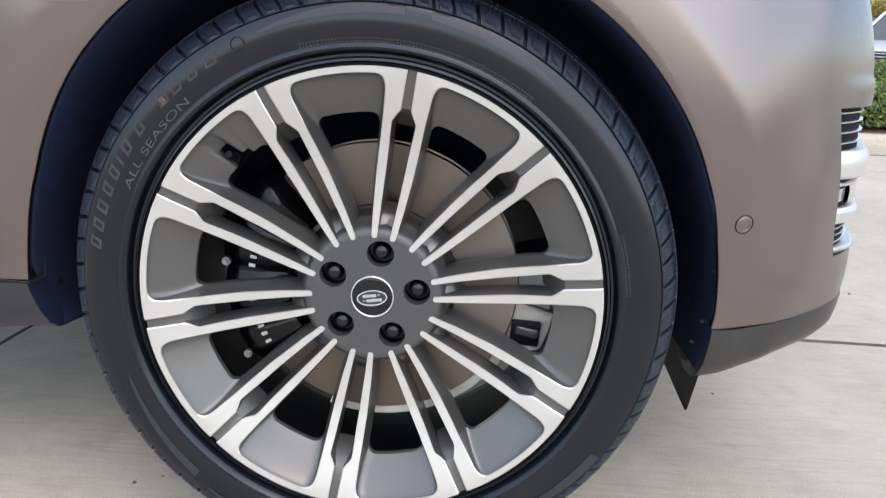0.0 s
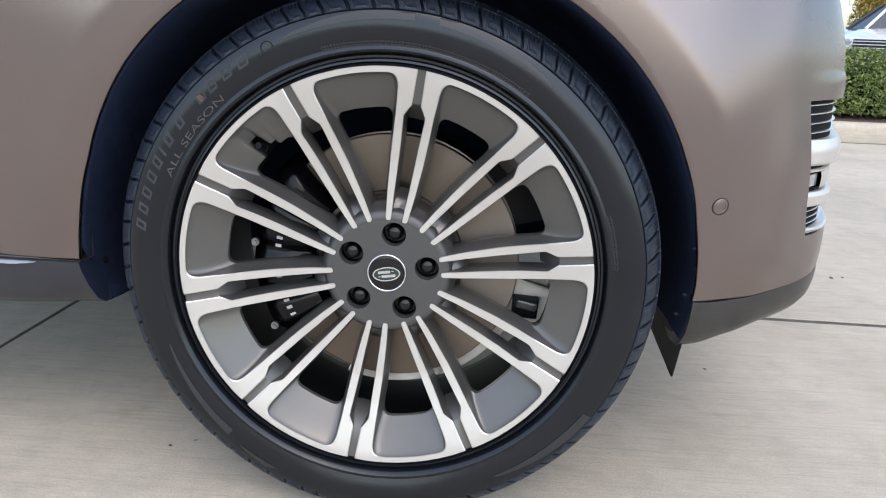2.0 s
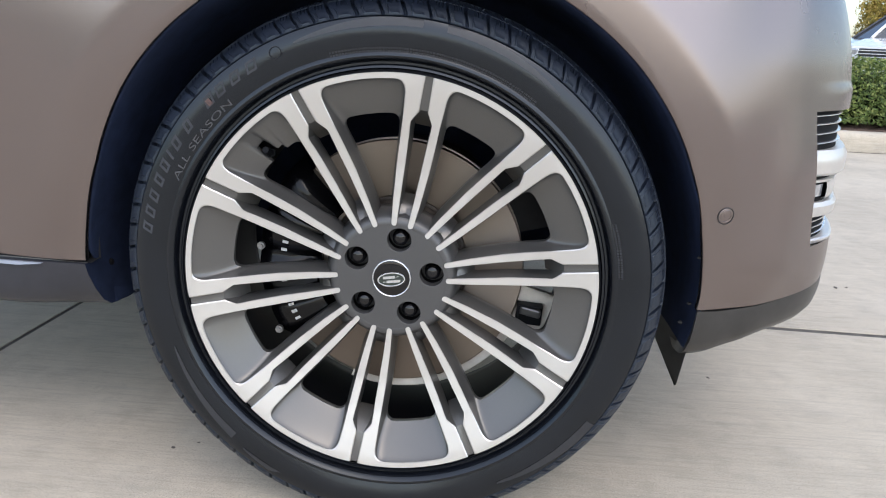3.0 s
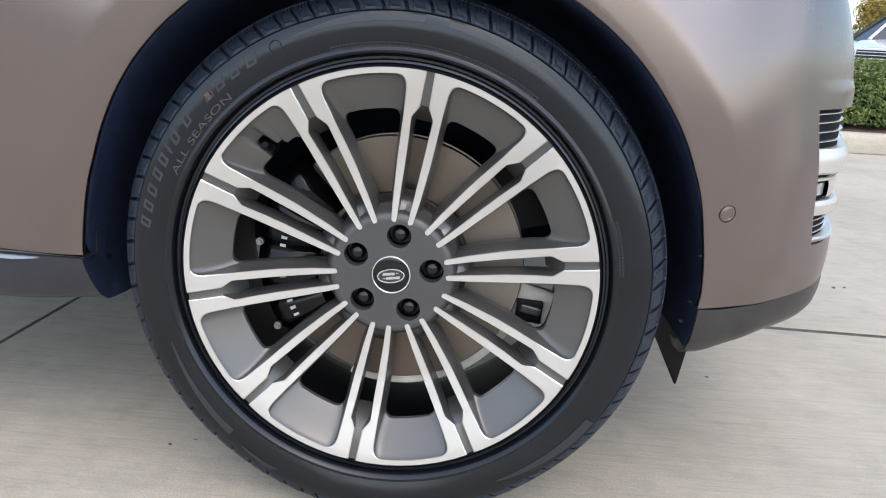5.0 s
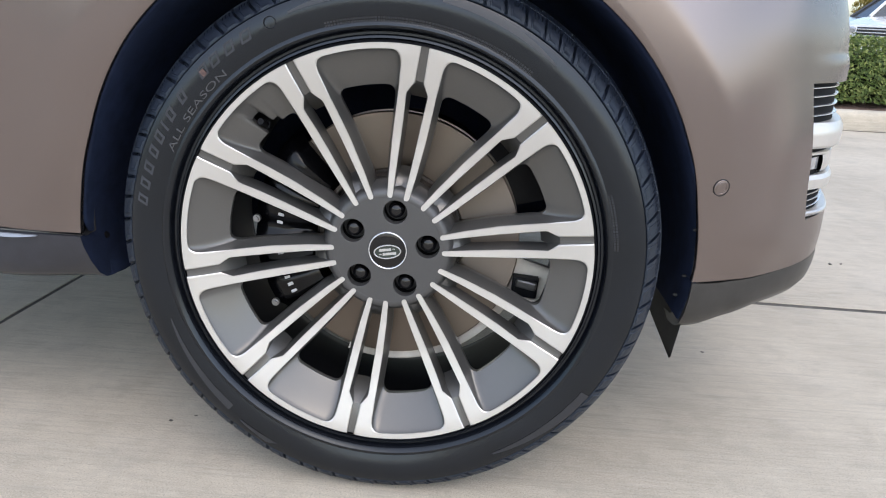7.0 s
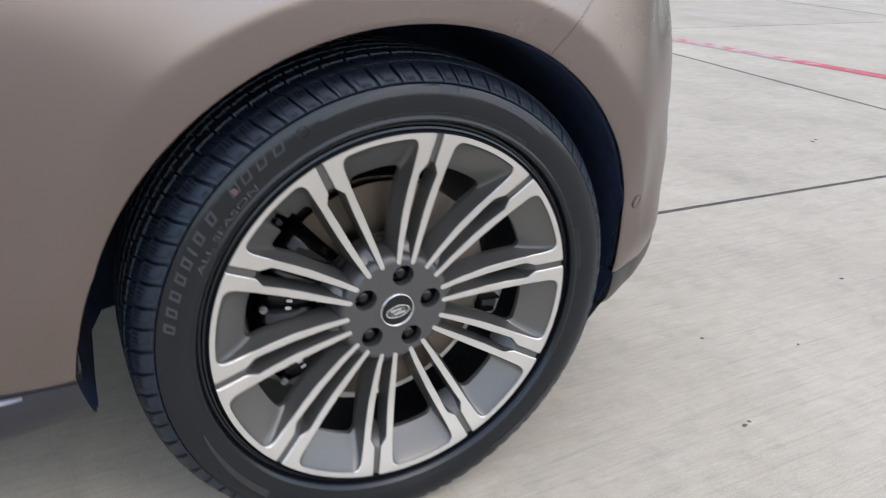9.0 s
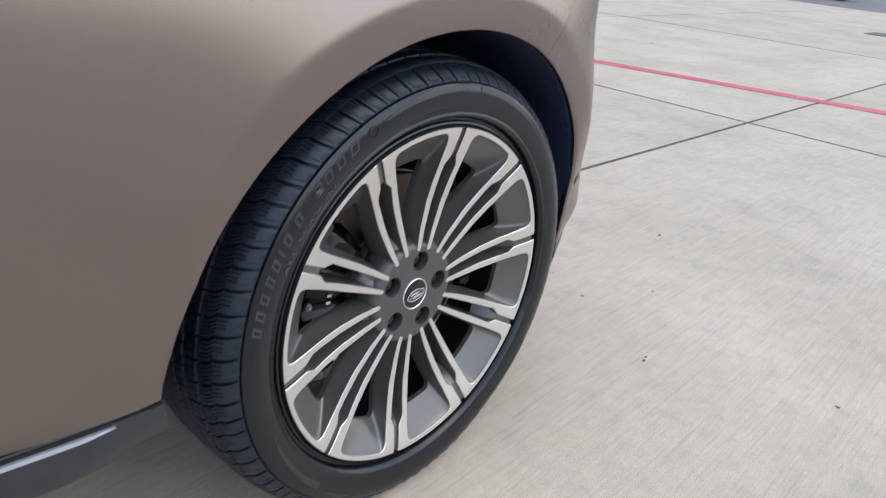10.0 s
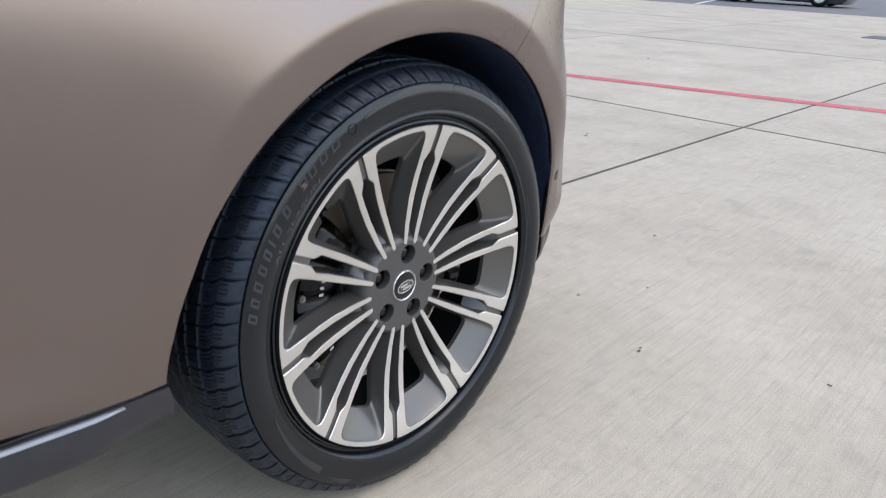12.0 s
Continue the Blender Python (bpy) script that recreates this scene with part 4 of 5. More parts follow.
def tyre():
    ys = [tread_y(k) for k in range(ROWS)]
    scale = 360.0 / sum(LENGTHS[c] for c in SEQUENCE)
    starts, a0 = [], 257.8
    for c in SEQUENCE:
        starts.append((a0, LENGTHS[c] * scale))
        a0 += LENGTHS[c] * scale
    back = [(r, 0.265 - y) for r, y in reversed(SIDE)]
    prof_n = len(SIDE) + len(ys) + len(back)
    n = PITCHES * SUB
    verts, faces, idx = [], [], []
    for i in range(n):
        f = (i % SUB) / SUB
        wave = 0.0012 * math.sin(2 * math.pi * f)
        col = []
        for r, y in SIDE:
            # shoulder blocks: the grooves run out over the edge of the tread
            k = smoothstep(0.371, 0.3965, r)
            shift = groove_shift(0.026) - 0.30 * (1 - k)
            if r > 0.3708:
                if f < 0.11:
                    r, y = r - 0.006 * k, y + 0.006 * (0.4 + 0.6 * k)
                elif r < 0.3730:
                    y = y + 0.0024
                elif (0.30 < f < 0.37 and 0.3755 < r < 0.388) or (0.30 < f < 0.80 and 0.3745 < r < 0.3785):
                    y = y - 0.0015
                elif r > 0.3895 and near(f, 0.4667, 0.6333, 0.8333):
                    r, y = r - 0.0012, y + 0.0012

            col.append((r, y, shift))
        for y in ys:
            col.append((crown(y) - tread_cut(y, f, wave), y, groove_shift(min(y, 0.265 - y))))
        col += [(r, y, groove_shift(0.026)) for r, y in back]
        for r, y, shift in col:
            a = radians(starts[i // SUB][0] + starts[i // SUB][1] * f - shift * MEAN)
            x, z = r * math.sin(a), r * math.cos(a)
            if z < -(ZC - 0.0006):
                x *= 1.0 + 0.25 * (-(ZC) - z)
                z = -(ZC - 0.0006)
            # slight bulge of the loaded side wall
            b = smoothstep(-0.30, -0.39, z) * smoothstep(0.31, 0.35, r)
            y2 = y - 0.005 * b * (1 if y < 0.06 else 0) + 0.005 * b * (1 if y > 0.2 else 0)
            verts.append((x, y2, z))
    k = prof_n
    m0 = next(q for q, p in enumerate(SIDE) if p[0] > 0.3708)
    m1 = prof_n - m0
    for i in range(n):
        j = (i + 1) % n
        for q in range(k - 1):
            faces.append((i * k + q, i * k + q + 1, j * k + q + 1, j * k + q))
            idx.append(1 if m0 <= q < m1 else 0)
    ob = mesh("tyre", verts, faces, [RUBBER, TREAD], wheel, "black all-season tyre with raised side-wall lettering", idx=idx)
    return sharp(ob, 35)


tyre()


def side_y(r):
    return interp(r, SIDE[1:])


def bend(name, flat, r0, mid_deg, mat, lift=0.0008, label="", shear=0.0):
    """Wraps a flat mesh (x along, y up) round the side wall: its base line at radius r0, its middle at an angle clockwise from the top."""
    for v in flat.vertices:
        x, y, z = v.co
        r = r0 + y
        a = radians(mid_deg) + (x + shear * y) / r0
        v.co = (r * math.sin(a), side_y(r) - lift - abs(z), r * math.cos(a))
    if not flat.materials:
        flat.materials.append(mat)
    flat.update()
    o = new(name, flat)
    o.parent = wheel
    if label:
        o["label"] = label
    return o


def dense_rect(x0, x1, y0, y1, nx=6, ny=3):
    me = bpy.data.meshes.new("bar")
    verts = []
    for i in range(nx + 1):
        for j in range(ny + 1):
            verts.append((x0 + (x1 - x0) * i / nx, y0 + (y1 - y0) * j / ny, 0))
    me.from_pydata(verts, [], grid_faces(nx + 1, ny + 1, flip=True))
    return me


# the maker's word and the product word as plain raised bars
def frame_bar(w, h, stroke, lean):
    """A plain upright block with a hollow middle, leaning a little."""
    n = 10
    verts = [((-0.5 + i / n) * w + lean * h * j / n, h * j / n, 0) for i in range(n + 1) for j in range(n + 1)]
    faces = []
    for i in range(n):
        for j in range(n):
            x, y = (i + 0.5) / n * w, (j + 0.5) / n * h
            if min(x, w - x) < stroke or min(y, h - y) < stroke:
                a = i * (n + 1) + j
                faces.append((a, a + 1, a + n + 2, a + n + 1))
    me = bpy.data.meshes.new("block")
    me.from_pydata(verts, [], faces)
    return me


for a0, w in ((280.5, 1.0), (284.4, 1.0), (288.3, 1.05), (292.3, 1.0), (296.0, 1.0), (298.9, 0.3), (302.0, 1.05), (306.9, 1.05)):
    bend("side_wall_block", frame_bar(0.0130 * w, 0.0150, 0.0037, 0.35), 0.3475, a0, PRINT, 0.0003, "plain raised block of side-wall lettering")
for a0, w in ((314.6, 1.0), (318.2, 1.0), (322.5, 1.0), (327.0, 1.1)):
    bend("side_wall_block", frame_bar(0.0150 * w, 0.0150, 0.0037, 0.35), 0.3475, a0, PRINT, 0.0003, "plain raised block of side-wall lettering")
word = text_mesh("ALL SEASON", 0.0128)
xs = [v.co.x for v in word.vertices]
k = radians(23.6) * 0.336 / (max(xs) - min(xs))
for v in word.vertices:
    v.co.x = v.co.x * k + 0.15 * v.co.y
bend("side_wall_word", word, 0.3300, 306.6, LETTER, 0.0008, "raised words ALL SEASON")
bend("inspection_mark", dense_rect(-0.0035, 0.0035, 0, 0.009, 3, 3), 0.3485, 314.8, CHALK, 0.0012, "faded red dab on the side wall")


def wing(a0, a1, r_in, r_out, name="side_wall_wing", flip=False):
    """A tapering satin wing shape on the side wall."""
    n = 24
    verts = []
    for i in range(n + 1):
        t = i / n
        a = radians(a0 + (a1 - a0) * t)
        top = r_in + (r_out - r_in) * (0.15 + 0.85 * t ** 0.8)
        for k in range(5):
            r = min(0.3702, r_in + (top - r_in) * k / 4 + 0.004 * t)
            verts.append((r * math.sin(a), side_y(r) - 0.0006, r * math.cos(a)))
    return mesh(name, verts, grid_faces(n + 1, 5), ACCENT, wheel, "smoother wing-shaped panel on the side wall")


for a0, a1, r0, r1 in ((338, 366, 0.356, 0.372), (398, 371, 0.356, 0.372), (158, 186, 0.356, 0.372), (150, 122, 0.352, 0.370), (218, 196, 0.356, 0.372), (250, 222, 0.340, 0.352)):
    wing(a0, a1, r0, r1)
# fine ring of tiny unreadable marks by the bead
random.seed(5)
for a0, a1 in ((345, 395), (70, 84)):
    verts, faces = [], []
    a = a0
    while a < a1:
        w = random.uniform(0.25, 0.7)
        for rb in (0.3262, 0.3302):
            b = len(verts)
            for da, r in ((0, rb), (w * 0.8, rb), (w * 0.8, rb + 0.0026), (0, rb + 0.0026)):
                q = radians(a + da)
                verts.append((r * math.sin(q), side_y(r) - 0.0005, r * math.cos(q)))
            faces.append((b, b + 1, b + 2, b + 3))
        a += w + 0.12
    mesh("small_print", verts, faces, ACCENT, wheel, "tiny raised unreadable marks in two rows", smooth=False)
bend("side_wall_ring", curve_plate([circle(0.0085, 32, 0, 0.011), circle(0.0072, 32, 0, 0.011)], 0.0003, 0.0), 0.3440, 333.6, PRINT, 0.0006, "small raised ring on the side wall")

# ---- brake ----
brake = empty("brake", (0, 0, ZC), car)
brake["label"] = "steel brake disc with black fixed caliper"
vs, fs = lathe([(0.05, 0.075), (0.098, 0.078), (0.104, 0.084), (0.106, 0.100), (0.110, 0.103), (0.112, 0.101), (0.196, 0.101), (0.1975, 0.1025), (0.1975, 0.11), (0.19, 0.111), (0.19, 0.124), (0.1975, 0.125), (0.1975, 0.134), (0.12, 0.135)], 128)
sharp(mesh("brake_disc", vs, fs, [DISC, HAT], brake, "bare steel brake disc with a bronze sheen", idx=[1 if q % 13 < 4 else 0 for q in range(len(fs))]), 40)
verts = []
for i in range(61):
    deg = 97 + 103 * i / 60
    r1 = 0.202 + 0.050 * smoothstep(97, 98.5, deg) - 0.040 * smoothstep(111, 119, deg)
    q = radians(deg)
    for r, y in ((0.12, 0.128), (0.2, 0.112), (r1, 0.112), (r1 + 0.0015, 0.110), (r1 + 0.0015, 0.122)):
        verts.append((r * math.sin(q), y, r * math.cos(q)))
mesh("dust_shield", verts, grid_faces(61, 5), SHIELD, brake, "pale metal dust shield behind the disc")
bm = bmesh.new()
tilt = Euler((0, radians(4), 0)).to_matrix().to_4x4()
box(bm, (0.041, 0.020, 0.004), (0.212, 0.100, -0.052), bevel=0.0015, rot=tilt)
box(bm, (0.004, 0.020, 0.036), (0.193, 0.100, -0.070), bevel=0.0015, rot=tilt)
box(bm, (0.041, 0.006, 0.036), (0.212, 0.108, -0.070), bevel=0.002, rot=tilt)
part("shield_bracket", bm, BARREL, brake, "dark bent metal bracket on the dust shield")
bm = bmesh.new()
box(bm, (0.034, 0.012, 0.014), (0.213, 0.102, -0.064), bevel=0.003, rot=Euler((0, radians(12), 0)).to_matrix().to_4x4())
part("bracket_pad", bm, GREY, brake)
vs, fs = lathe([(0.19, 0.17), (0.25, 0.17), (0.256, 0.15), (0.256, 0.20)], 24, 40, 76)
mesh("upper_bracket", vs, fs, BLACK, brake)


def caliper():
    verts, faces = lathe([(0.118, 0.135), (0.118, 0.085), (0.124, 0.072), (0.14, 0.066), (0.165, 0.062), (0.19, 0.064), (0.208, 0.072), (0.216, 0.085), (0.222, 0.11), (0.222, 0.155)], 40, 232, 318)
    k = 10
    for i, (x, y, z) in enumerate(verts):
        col, row = i // k, i % k
        t = col / 40
        dip = 0.010 * math.exp(-((t - 0.5) / 0.05) ** 2) + 0.007 * math.exp(-((t - 0.22) / 0.03) ** 2) + 0.007 * math.exp(-((t - 0.78) / 0.03) ** 2)
        end = 0.02 * (smoothstep(0.08, 0.0, t) + smoothstep(0.92, 1.0, t))
        verts[i] = (x, y + (dip + end if 1 < row < 9 else 0), z)
    n = len(verts)
    faces.append(tuple(range(k)))
    faces.append(tuple(reversed(range(n - k, n))))
    ob = sharp(mesh("brake_caliper", verts, faces, CALIPER, brake, "gloss black multi-piston brake caliper"), 40)
    return ob


caliper()
for x, z in ((-0.207, 0.028), (-0.181, -0.108)):
    bm = bmesh.new()
    cyl(bm, 0.006, 0.006, 0.006, Matrix.Translation((x, 0.066, z)) @ pose(0, 0, 0, 90), 20)
    cyl(bm, 0.0036, 0.0036, 0.010, Matrix.Translation((x, 0.064, z)) @ pose(0, 0, 0, 90), 6)
    part("caliper_bolt", bm, STEEL, brake, "small bright steel bolt")
for a, w in ((286.5, 1.0), (282.6, 0.9), (278.5, 0.9), (266.5, 0.8), (262.0, 0.9), (248.5, 0.8), (244.5, 1.0), (240.5, 0.8)):
    rr = 0.172
    verts = []
    for da in (-0.85 * w, 0.85 * w):
        for r in (rr - 0.0045, rr + 0.0045):
            q = radians(a + da)
            verts.append((r * math.sin(q), 0.0605, r * math.cos(q)))
    mesh("caliper_bar", verts, [(0, 1, 3, 2)], WHITE, brake, "plain white bar of caliper lettering", smooth=False)

# ---- planted island behind the car: kerb, mulch, hedge, tree ----
IX0, IX1, IY0, IY1 = -9.0, 4.75, 5.02, 7.3


def rounded_outline(x0, x1, y0, y1, r, n=8):
    pts = [(x0, y0)]
    for cx, cy, a0 in ((x1 - r, y0 + r, -90), (x1 - r, y1 - r, 0)):
        for i in range(n + 1):
            a = radians(a0 + 90 * i / n)
            pts.append((cx + r * math.cos(a), cy + r * math.sin(a)))
    pts.append((x0, y1))
    return pts


def kerb():
    out = rounded_outline(IX0, IX1, IY0, IY1, 0.55)
    prof = [(0.0, 0.0), (0.012, 0.115), (0.022, 0.138), (0.045, 0.15), (0.13, 0.153), (0.148, 0.146), (0.152, 0.02)]
    verts = []
    for i, (x, y) in enumerate(out):
        a = Vector(out[max(0, i - 1)])
        b = Vector(out[min(len(out) - 1, i + 1)])
        d = (b - a).normalized()
        n = Vector((-d.y, d.x))
        for t, z in prof:
            verts.append((x + n.x * t, y + n.y * t, z))
    ob = mesh("kerb", verts, grid_faces(len(out), len(prof), flip=True), CONCRETE)
    sharp(ob, 40)
    tagged(ob, "pale concrete kerb round the planted island", "kerb", kind="structure")


kerb()
bm = bmesh.new()
bmesh.ops.create_grid(bm, x_segments=90, y_segments=16, size=0.5, matrix=Matrix.Translation(((IX0 + IX1) / 2, (IY0 + IY1) / 2, 0.12)) @ Matrix.Diagonal((IX1 - IX0 - 0.24, IY1 - IY0 - 0.24, 1, 1)))
for v in bm.verts:
    v.co.z += 0.02 * noise.noise(v.co * 4) + 0.012 * noise.noise(v.co * 17)
tagged(part("mulch_bed", bm, MULCH, None, smooth=True), "brown bark mulch bed inside the kerb", "mulch", kind="structure")


def leaf_cloud(name, mat, count, place, size, parent, label, seed):
    """Many small folded leaves; place(rng) gives a point and an outward direction."""
    rng = random.Random(seed)
    verts, faces = [], []
    for _ in range(count):
        p, n = place(rng)
        d = Vector((rng.gauss(0, 1), rng.gauss(0, 1), rng.gauss(0.3, 0.8))).normalized()
        n = (Vector(n) + Vector((rng.gauss(0, 0.5), rng.gauss(0, 0.5), rng.gauss(0, 0.5)))).normalized()
        d = (d - n * d.dot(n) * 0.8).normalized()
        w = d.cross(n).normalized()
        L, W = size * rng.uniform(0.7, 1.35), size * rng.uniform(0.3, 0.48)
        b = len(verts)
        p = Vector(p)
        verts += [p - d * L / 2, p + w * W / 2 + n * W * 0.22, p + d * L / 2, p - w * W / 2 + n * W * 0.22]
        faces += [(b, b + 1, b + 2), (b, b + 2, b + 3)]
    return mesh(name, verts, faces, mat, parent, label, smooth=False)


hedge = tagged(empty("hedge", (2.0, 6.25, 0.12)), "dense green clipped hedge growing in mulch", "hedge")


def hedge_place(rng):
    x = rng.uniform(-1.5, 2.45)
    face = rng.random()
    bump = 0.10 * noise.noise((x * 2.2, 1.0, 0.0)) + 0.05 * noise.noise((x * 7, 4.0, 0.0))
    if face < 0.6:
        z = rng.uniform(0.04, 0.60) ** 1.0
        dep = rng.random() ** 2 * 0.16
        return (x, -0.55 + dep + bump * 0.8 + 0.10 * noise.noise((x * 4, z * 5, 3)) + 0.12 * max(0, 0.2 - z), z), (0, -1, 0.35)
    if face < 0.9:
        y = rng.uniform(-0.55, 0.6)
        return (x, y + bump * 0.5, 0.56 + bump * 0.5 + 0.05 * noise.noise((x * 5, y * 5, 9)) - rng.random() ** 2 * 0.12), (0, -0.2, 1)
    y = rng.uniform(-0.55, 0.6)
    return (2.42 - rng.random() ** 2 * 0.15 + 0.06 * noise.noise((y * 5, 2, 2)), y, rng.uniform(0.05, 0.58)), (1, 0, 0.3)


leaf_cloud("hedge_foliage", LEAF, 26000, hedge_place, 0.044, hedge, "small mixed light and dark green leaves", 3)
# solid filler behind the leaves; its near-black green paints in the hedge's inner shade
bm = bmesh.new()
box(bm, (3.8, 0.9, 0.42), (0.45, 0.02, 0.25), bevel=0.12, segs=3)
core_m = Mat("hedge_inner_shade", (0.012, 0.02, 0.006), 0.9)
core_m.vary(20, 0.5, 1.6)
part("hedge_core", bm, core_m.m, hedge, "plain inner box, painted near-black as the shade between the leaves")

tree = tagged(empty("tree", (12.4, 24.0, 0)), "small tree with yellow-green autumn leaves", "tree")
tree.scale = (1.5, 1.5, 1.5)
bm = bmesh.new()


def limb(bm, a, b, r0, r1):
    a, b = Vector(a), Vector(b)
    m = Matrix.Translation((a + b) / 2) @ (b - a).to_track_quat("Z", "Y").to_matrix().to_4x4()
    cyl(bm, r0, r1, (b - a).length * 1.04, m, 9)


limb(bm, (0, 0, 0), (0.05, 0, 1.1), 0.07, 0.05)
limb(bm, (0.05, 0, 1.1), (0.0, 0.1, 1.6), 0.08, 0.03)
for k in range(9):
    a = k * 2.3
    z = 0.5 + 0.1 * k
    limb(bm, (0.04, 0.02, z), (0.04 + 0.5 * math.cos(a), 0.5 * math.sin(a), z + 0.3), 0.022, 0.008)
part("trunk", bm, BARK, tree, smooth=True)
clumps = [(0.9 * math.cos(k * 2.4) * (0.35 + 0.06 * (k % 7)), 0.9 * math.sin(k * 2.4) * (0.35 + 0.06 * (k % 7)), 0.62 + 0.045 * k, 0.22 + 0.04 * (k % 4)) for k in range(24)]


def tree_place(rng):
    x, y, z, r = rng.choice(clumps)
    d = Vector((rng.gauss(0, 1), rng.gauss(0, 1), rng.gauss(0, 1))).normalized()
    return Vector((x, y, z)) + d * r * rng.uniform(0.55, 1.08), d


leaf_cloud("crown", YLEAF, 7000, tree_place, 0.085, tree, "loose yellow and olive leaves", 8)

# ---- parked cars ----


def parked_car(name, paint, label, at, turn, tall):
    """A car in its own frame: nose to -x, 4.5 m long, 1.8 m wide."""
    base = tagged(empty(name, at), label, "car", group="parked cars")
    base.rotation_euler = (0, 0, radians(turn))
    drop = 0.16 if tall == 0.4 else 0.0
    low = [(-2.25, 0.42), (-2.28, 0.62), (-2.15, 0.78 + tall * 0.12), (-1.3, 0.93 + tall * 0.14), (-0.95, 0.96 + tall * 0.14), (1.6, 0.98 + tall * 0.14), (2.15, 0.95 + tall * 0.12), (2.25, 0.7), (2.2, 0.35), (-2.1, 0.28)]
    bm = bmesh.new()
    rows = []
    for y, kx, kz in ((-0.9, 0.93, -0.07), (-0.84, 0.985, -0.015), (-0.5, 1.0, 0.0), (0.5, 1.0, 0.0), (0.84, 0.985, -0.015), (0.9, 0.93, -0.07)):
        rows.append([bm.verts.new((x * kx, y, max(0.25 - drop, z + kz * (1 if z > 0.6 else -0.6) - (1.15 * drop if z < 0.5 else 0)))) for x, z in low])
    for a, b in zip(rows, rows[1:]):
        for i in range(len(low)):
            j = (i + 1) % len(low)
            bm.faces.new((a[i], a[j], b[j], b[i]))
    bm.faces.new(rows[0])
    bm.faces.new(list(reversed(rows[-1])))
    body = part("car_body", bm, paint, base, smooth=True)
    sharp(body, 38)
    zb, zt = 0.95 + tall * 0.14, 1.40 + tall * 0.25
    cab_b = [(-1.05, zb - 0.02), (1.75, zb - 0.02)]
    cab_t = [(-0.35, zt - 0.03), (0.1, zt), (1.1, zt - 0.01), (1.45, zt - 0.06)]
    bm = bmesh.new()
    prof = [cab_b[0], *cab_t, cab_b[1]]
    A = [bm.verts.new((x, -0.80 if i in (0, 5) else -0.62, z)) for i, (x, z) in enumerate(prof)]
    B = [bm.verts.new((x, 0.80 if i in (0, 5) else 0.62, z)) for i, (x, z) in enumerate(prof)]
    for i in range(5):
        bm.faces.new((A[i], A[i + 1], B[i + 1], B[i]))
    bm.faces.new(A)
    bm.faces.new(list(reversed(B)))
    part("cabin_glass", bm, GLASS, base, "dark reflecting windows")
    bm = bmesh.new()
    box(bm, (1.5, 1.2, 0.03), (0.55, 0, zt + 0.004), bevel=0.012)
    part("roof", bm, paint, base)
    for s in (-1, 1):
        for a, b2, r0, r1 in (((-1.05, 0.79 * s, zb), (-0.35, 0.63 * s, zt), 0.035, 0.03), ((1.75, 0.79 * s, zb), (1.42, 0.62 * s, zt - 0.04), 0.05, 0.04), ((0.45, 0.80 * s, zb), (0.5, 0.63 * s, zt), 0.03, 0.03)):
            bm = bmesh.new()
            limb(bm, a, b2, r0, r1)
            part("pillar", bm, paint, base)
    for sx in (-1.4, 1.4):
        for sy in (-0.82, 0.82):
            w = empty("road_wheel", (sx, sy, 0.33), base)
            vs, fs = lathe([(0.2, -0.10), (0.31, -0.11), (0.33, -0.08), (0.33, 0.08), (0.31, 0.11), (0.2, 0.10)], 32)
            mesh("road_tyre", vs, fs, RUBBER, w)
            vs, fs = lathe([(0.0, -0.085), (0.06, -0.095), (0.2, -0.102)] if sy < 0 else [(0.0, 0.085), (0.06, 0.095), (0.2, 0.102)], 10)
            mesh("road_rim", vs, fs, SILVER, w, smooth=False)
    for sy in (-0.66, 0.66):
        bm = bmesh.new()
        box(bm, (0.1, 0.34, 0.11), (-2.2, sy, 0.74 + tall * 0.06), bevel=0.03)
        part("headlight", bm, LENS, base)
    bm = bmesh.new()
    box(bm, (0.05, 0.86, 0.2), (-2.27, 0, 0.66 + tall * 0.1), bevel=0.02)
    part("radiator_grille", bm, BLACK, base)
    for z in (0.60, 0.66, 0.72):
        bm = bmesh.new()
        box(bm, (0.03, 0.84, 0.02), (-2.3, 0, z + tall * 0.1), bevel=0.005)
        part("grille_bar", bm, BRIGHT, base)
    bm = bmesh.new()
    box(bm, (0.12, 1.62, 0.16), (-2.24, 0, 0.44), bevel=0.04)
    part("car_bumper", bm, paint, base)
    return base


parked_car("parked_car", CARWHITE, "white parked car with a slatted grille", (9.2, 15.55, 0), 40, 1.0)
parked_car("parked_car", CARDARK, "dark grey parked car with bright windscreen", (10.2, 18.3, 0), 8, 1.3)
parked_car("parked_car", CARDARK, "black parked car on the asphalt beyond the concrete", (27.3, 8.6, 0), 93, 0.4)

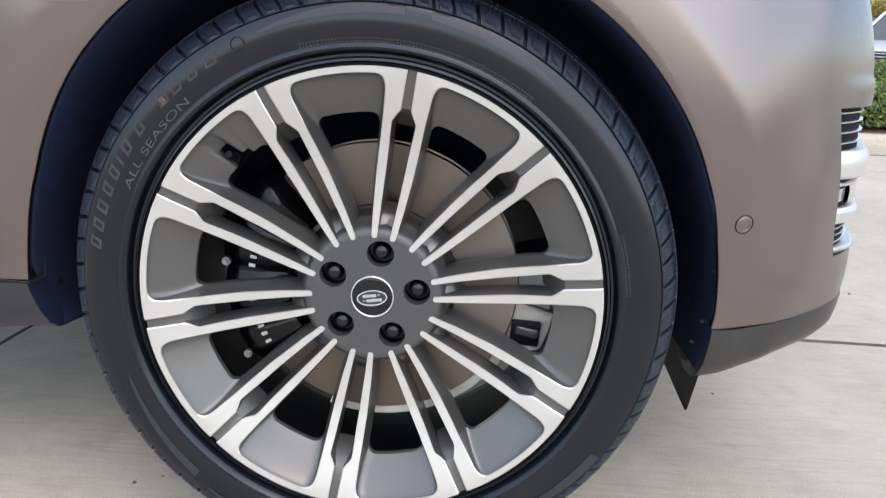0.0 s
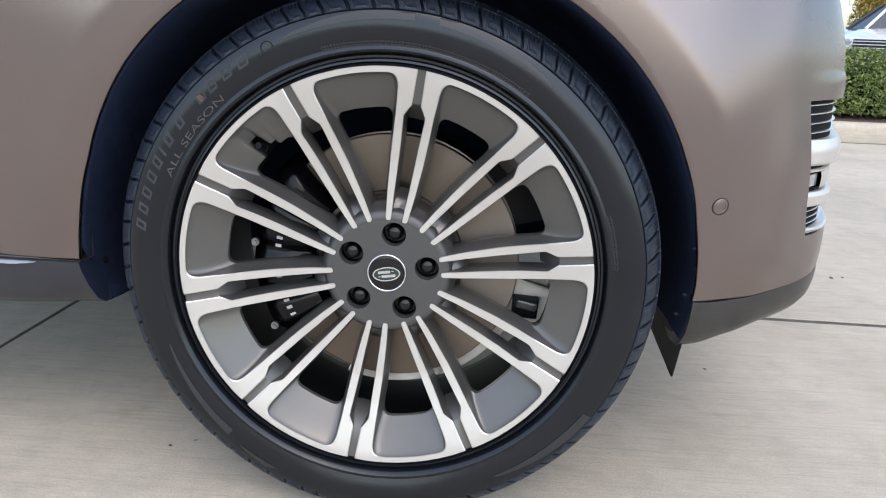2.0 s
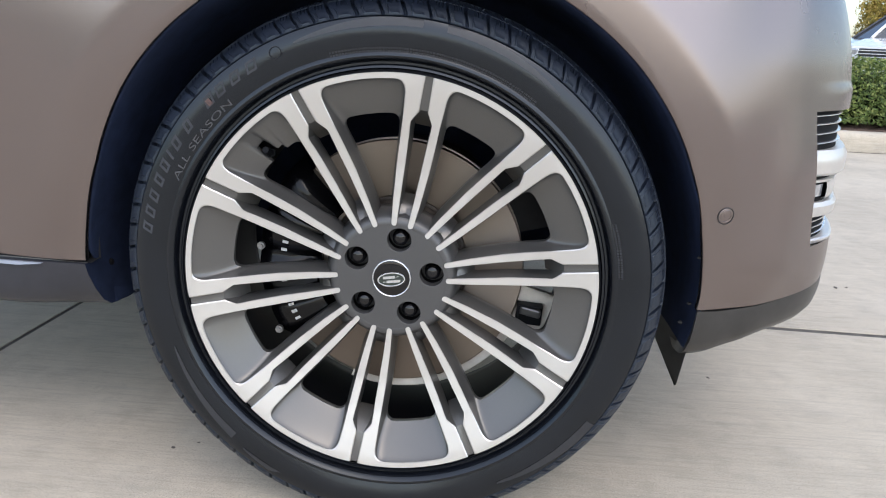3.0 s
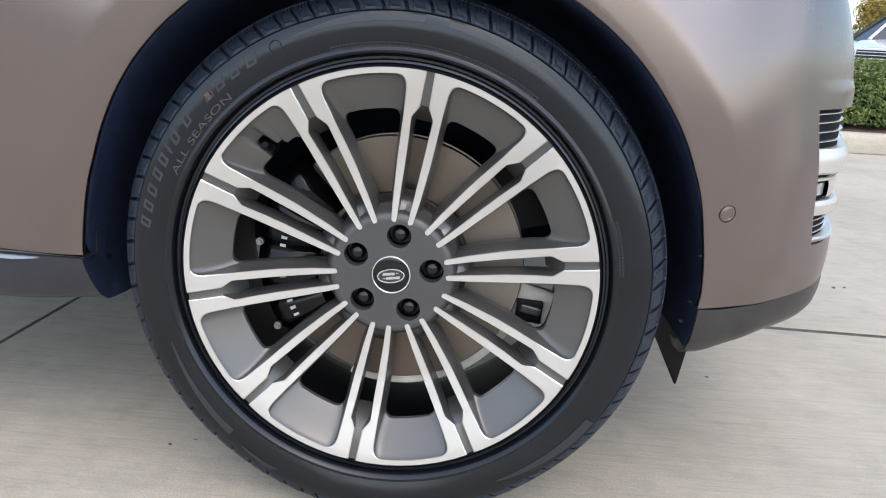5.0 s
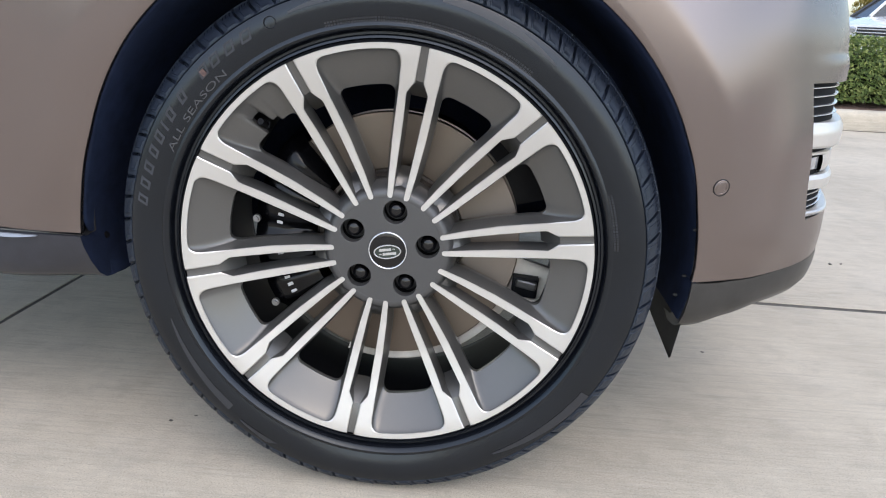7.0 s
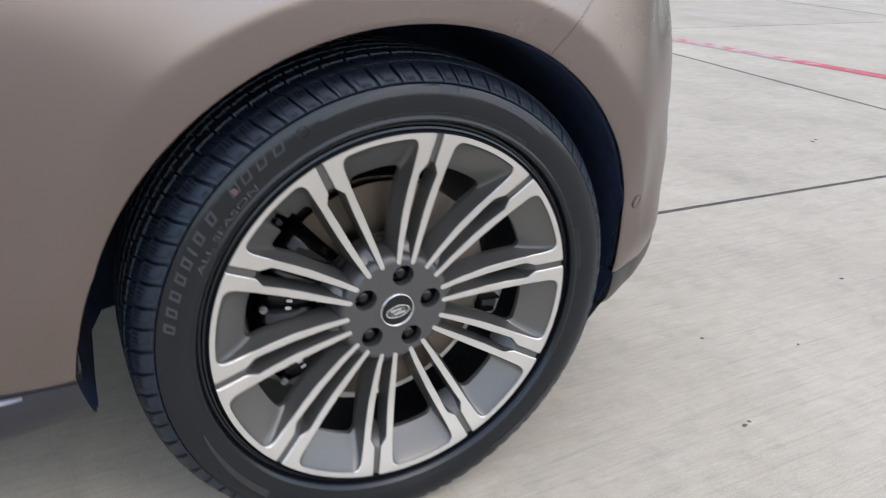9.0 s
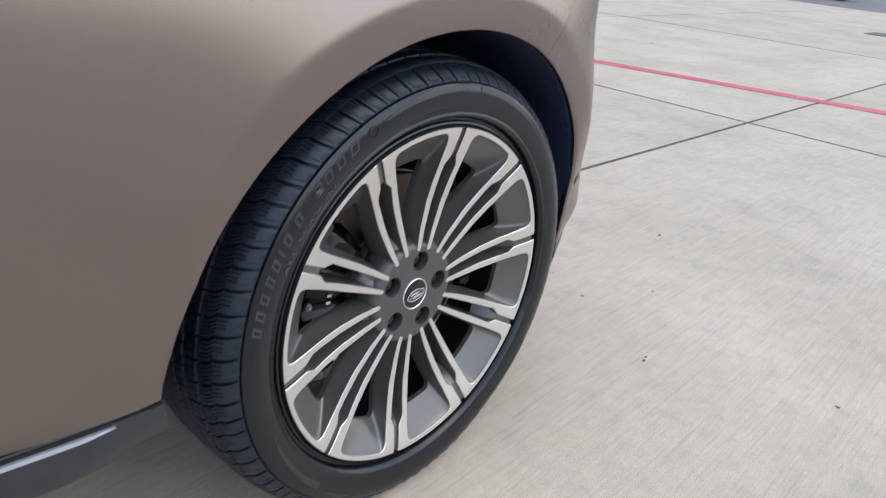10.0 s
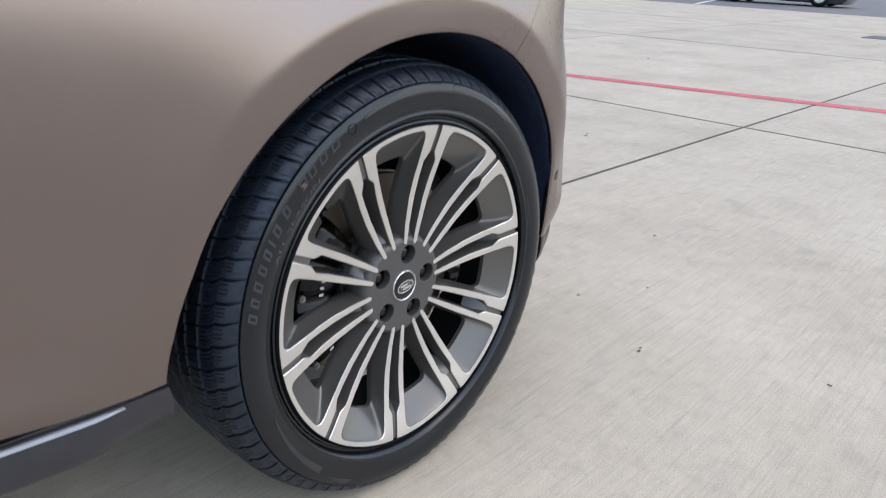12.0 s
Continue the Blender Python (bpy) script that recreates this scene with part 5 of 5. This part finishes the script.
# low building far behind the parked cars
building = tagged(empty("building", (50.8, 52, 0)), "low beige commercial building far behind the cars", "building")
bm = bmesh.new()
box(bm, (46, 12, 3.4), (0, 0, 1.7), bevel=0.05)
wall_m = Mat("beige_render", (0.66, 0.6, 0.52), 0.85)
wall_m.vary(0.8, 0.9, 1.08)
part("wall", bm, wall_m.m, building)
bm = bmesh.new()
box(bm, (46.8, 12.8, 0.4), (0, 0, 3.6), bevel=0.08)
part("roof", bm, wall_m.m, building)
for k in range(11):
    bm = bmesh.new()
    box(bm, (2.2, 0.12, 1.6), (-20 + 4 * k, -6.02, 1.9), bevel=0.03)
    part("window", bm, GLASS, building)

# drain slot in the far concrete, and crumbs of dirt lying about
bm = bmesh.new()
box(bm, (0.75, 2.35, 0.012), (14.0, 1.43, 0.002), bevel=0.004)
tagged(part("drain_grate", bm, FLAP), "dark metal drain grate set in the concrete", "drain")


def crumb(x, y, size, seed):
    rng = random.Random(seed)
    bm = bmesh.new()
    bmesh.ops.create_icosphere(bm, subdivisions=2, radius=size)
    for v in bm.verts:
        v.co += Vector((rng.uniform(-1, 1), rng.uniform(-1, 1), rng.uniform(-1, 1))) * size * 0.25
        v.co.x *= 1.6
        v.co.z = max(-size * 0.2, v.co.z * 0.4)
    ob = part("dirt_crumb", bm, PEBBLE)
    ob.location, ob.rotation_euler = (x, y, size * 0.2), (0, 0, rng.uniform(0, 3))
    tagged(ob, "small dark crumb of dirt on the concrete", "debris", group="crumbs on the concrete")


for i, (x, y, s) in enumerate(((-0.408, 0.152, 0.004), (0.677, 0.618, 0.004), (0.965, 0.225, 0.0045), (0.779, -0.084, 0.006), (0.80, -0.078, 0.004), (1.649, 0.317, 0.0065), (1.30, 1.39, 0.008),
                                (1.34, 1.40, 0.006), (0.974, -0.508, 0.005), (1.18, 0.101, 0.004), (2.966, 1.446, 0.008), (3.02, 1.47, 0.007), (-0.37, 0.175, 0.0025), (7.1, 3.2, 0.012))):
    crumb(x, y, s * 0.75, i)



# ---- slabs, last of the setting ----
for i in range(6):
    for j in range(3):
        slab(i, j)
    for j in range(3, 6):
        if i >= 3:
            slab(i, j)
        elif j < 5:
            slab(i, j, 7.3 if j == 3 else None)

lot = tagged(mesh("lot", [(-60, -60, -0.001), (22.2, -60, -0.001), (22.2, -8.42, -0.001), (-60, -8.42, -0.001)], [(0, 1, 2, 3)], LOT), "dark asphalt lot beside the concrete", "road", kind="structure")
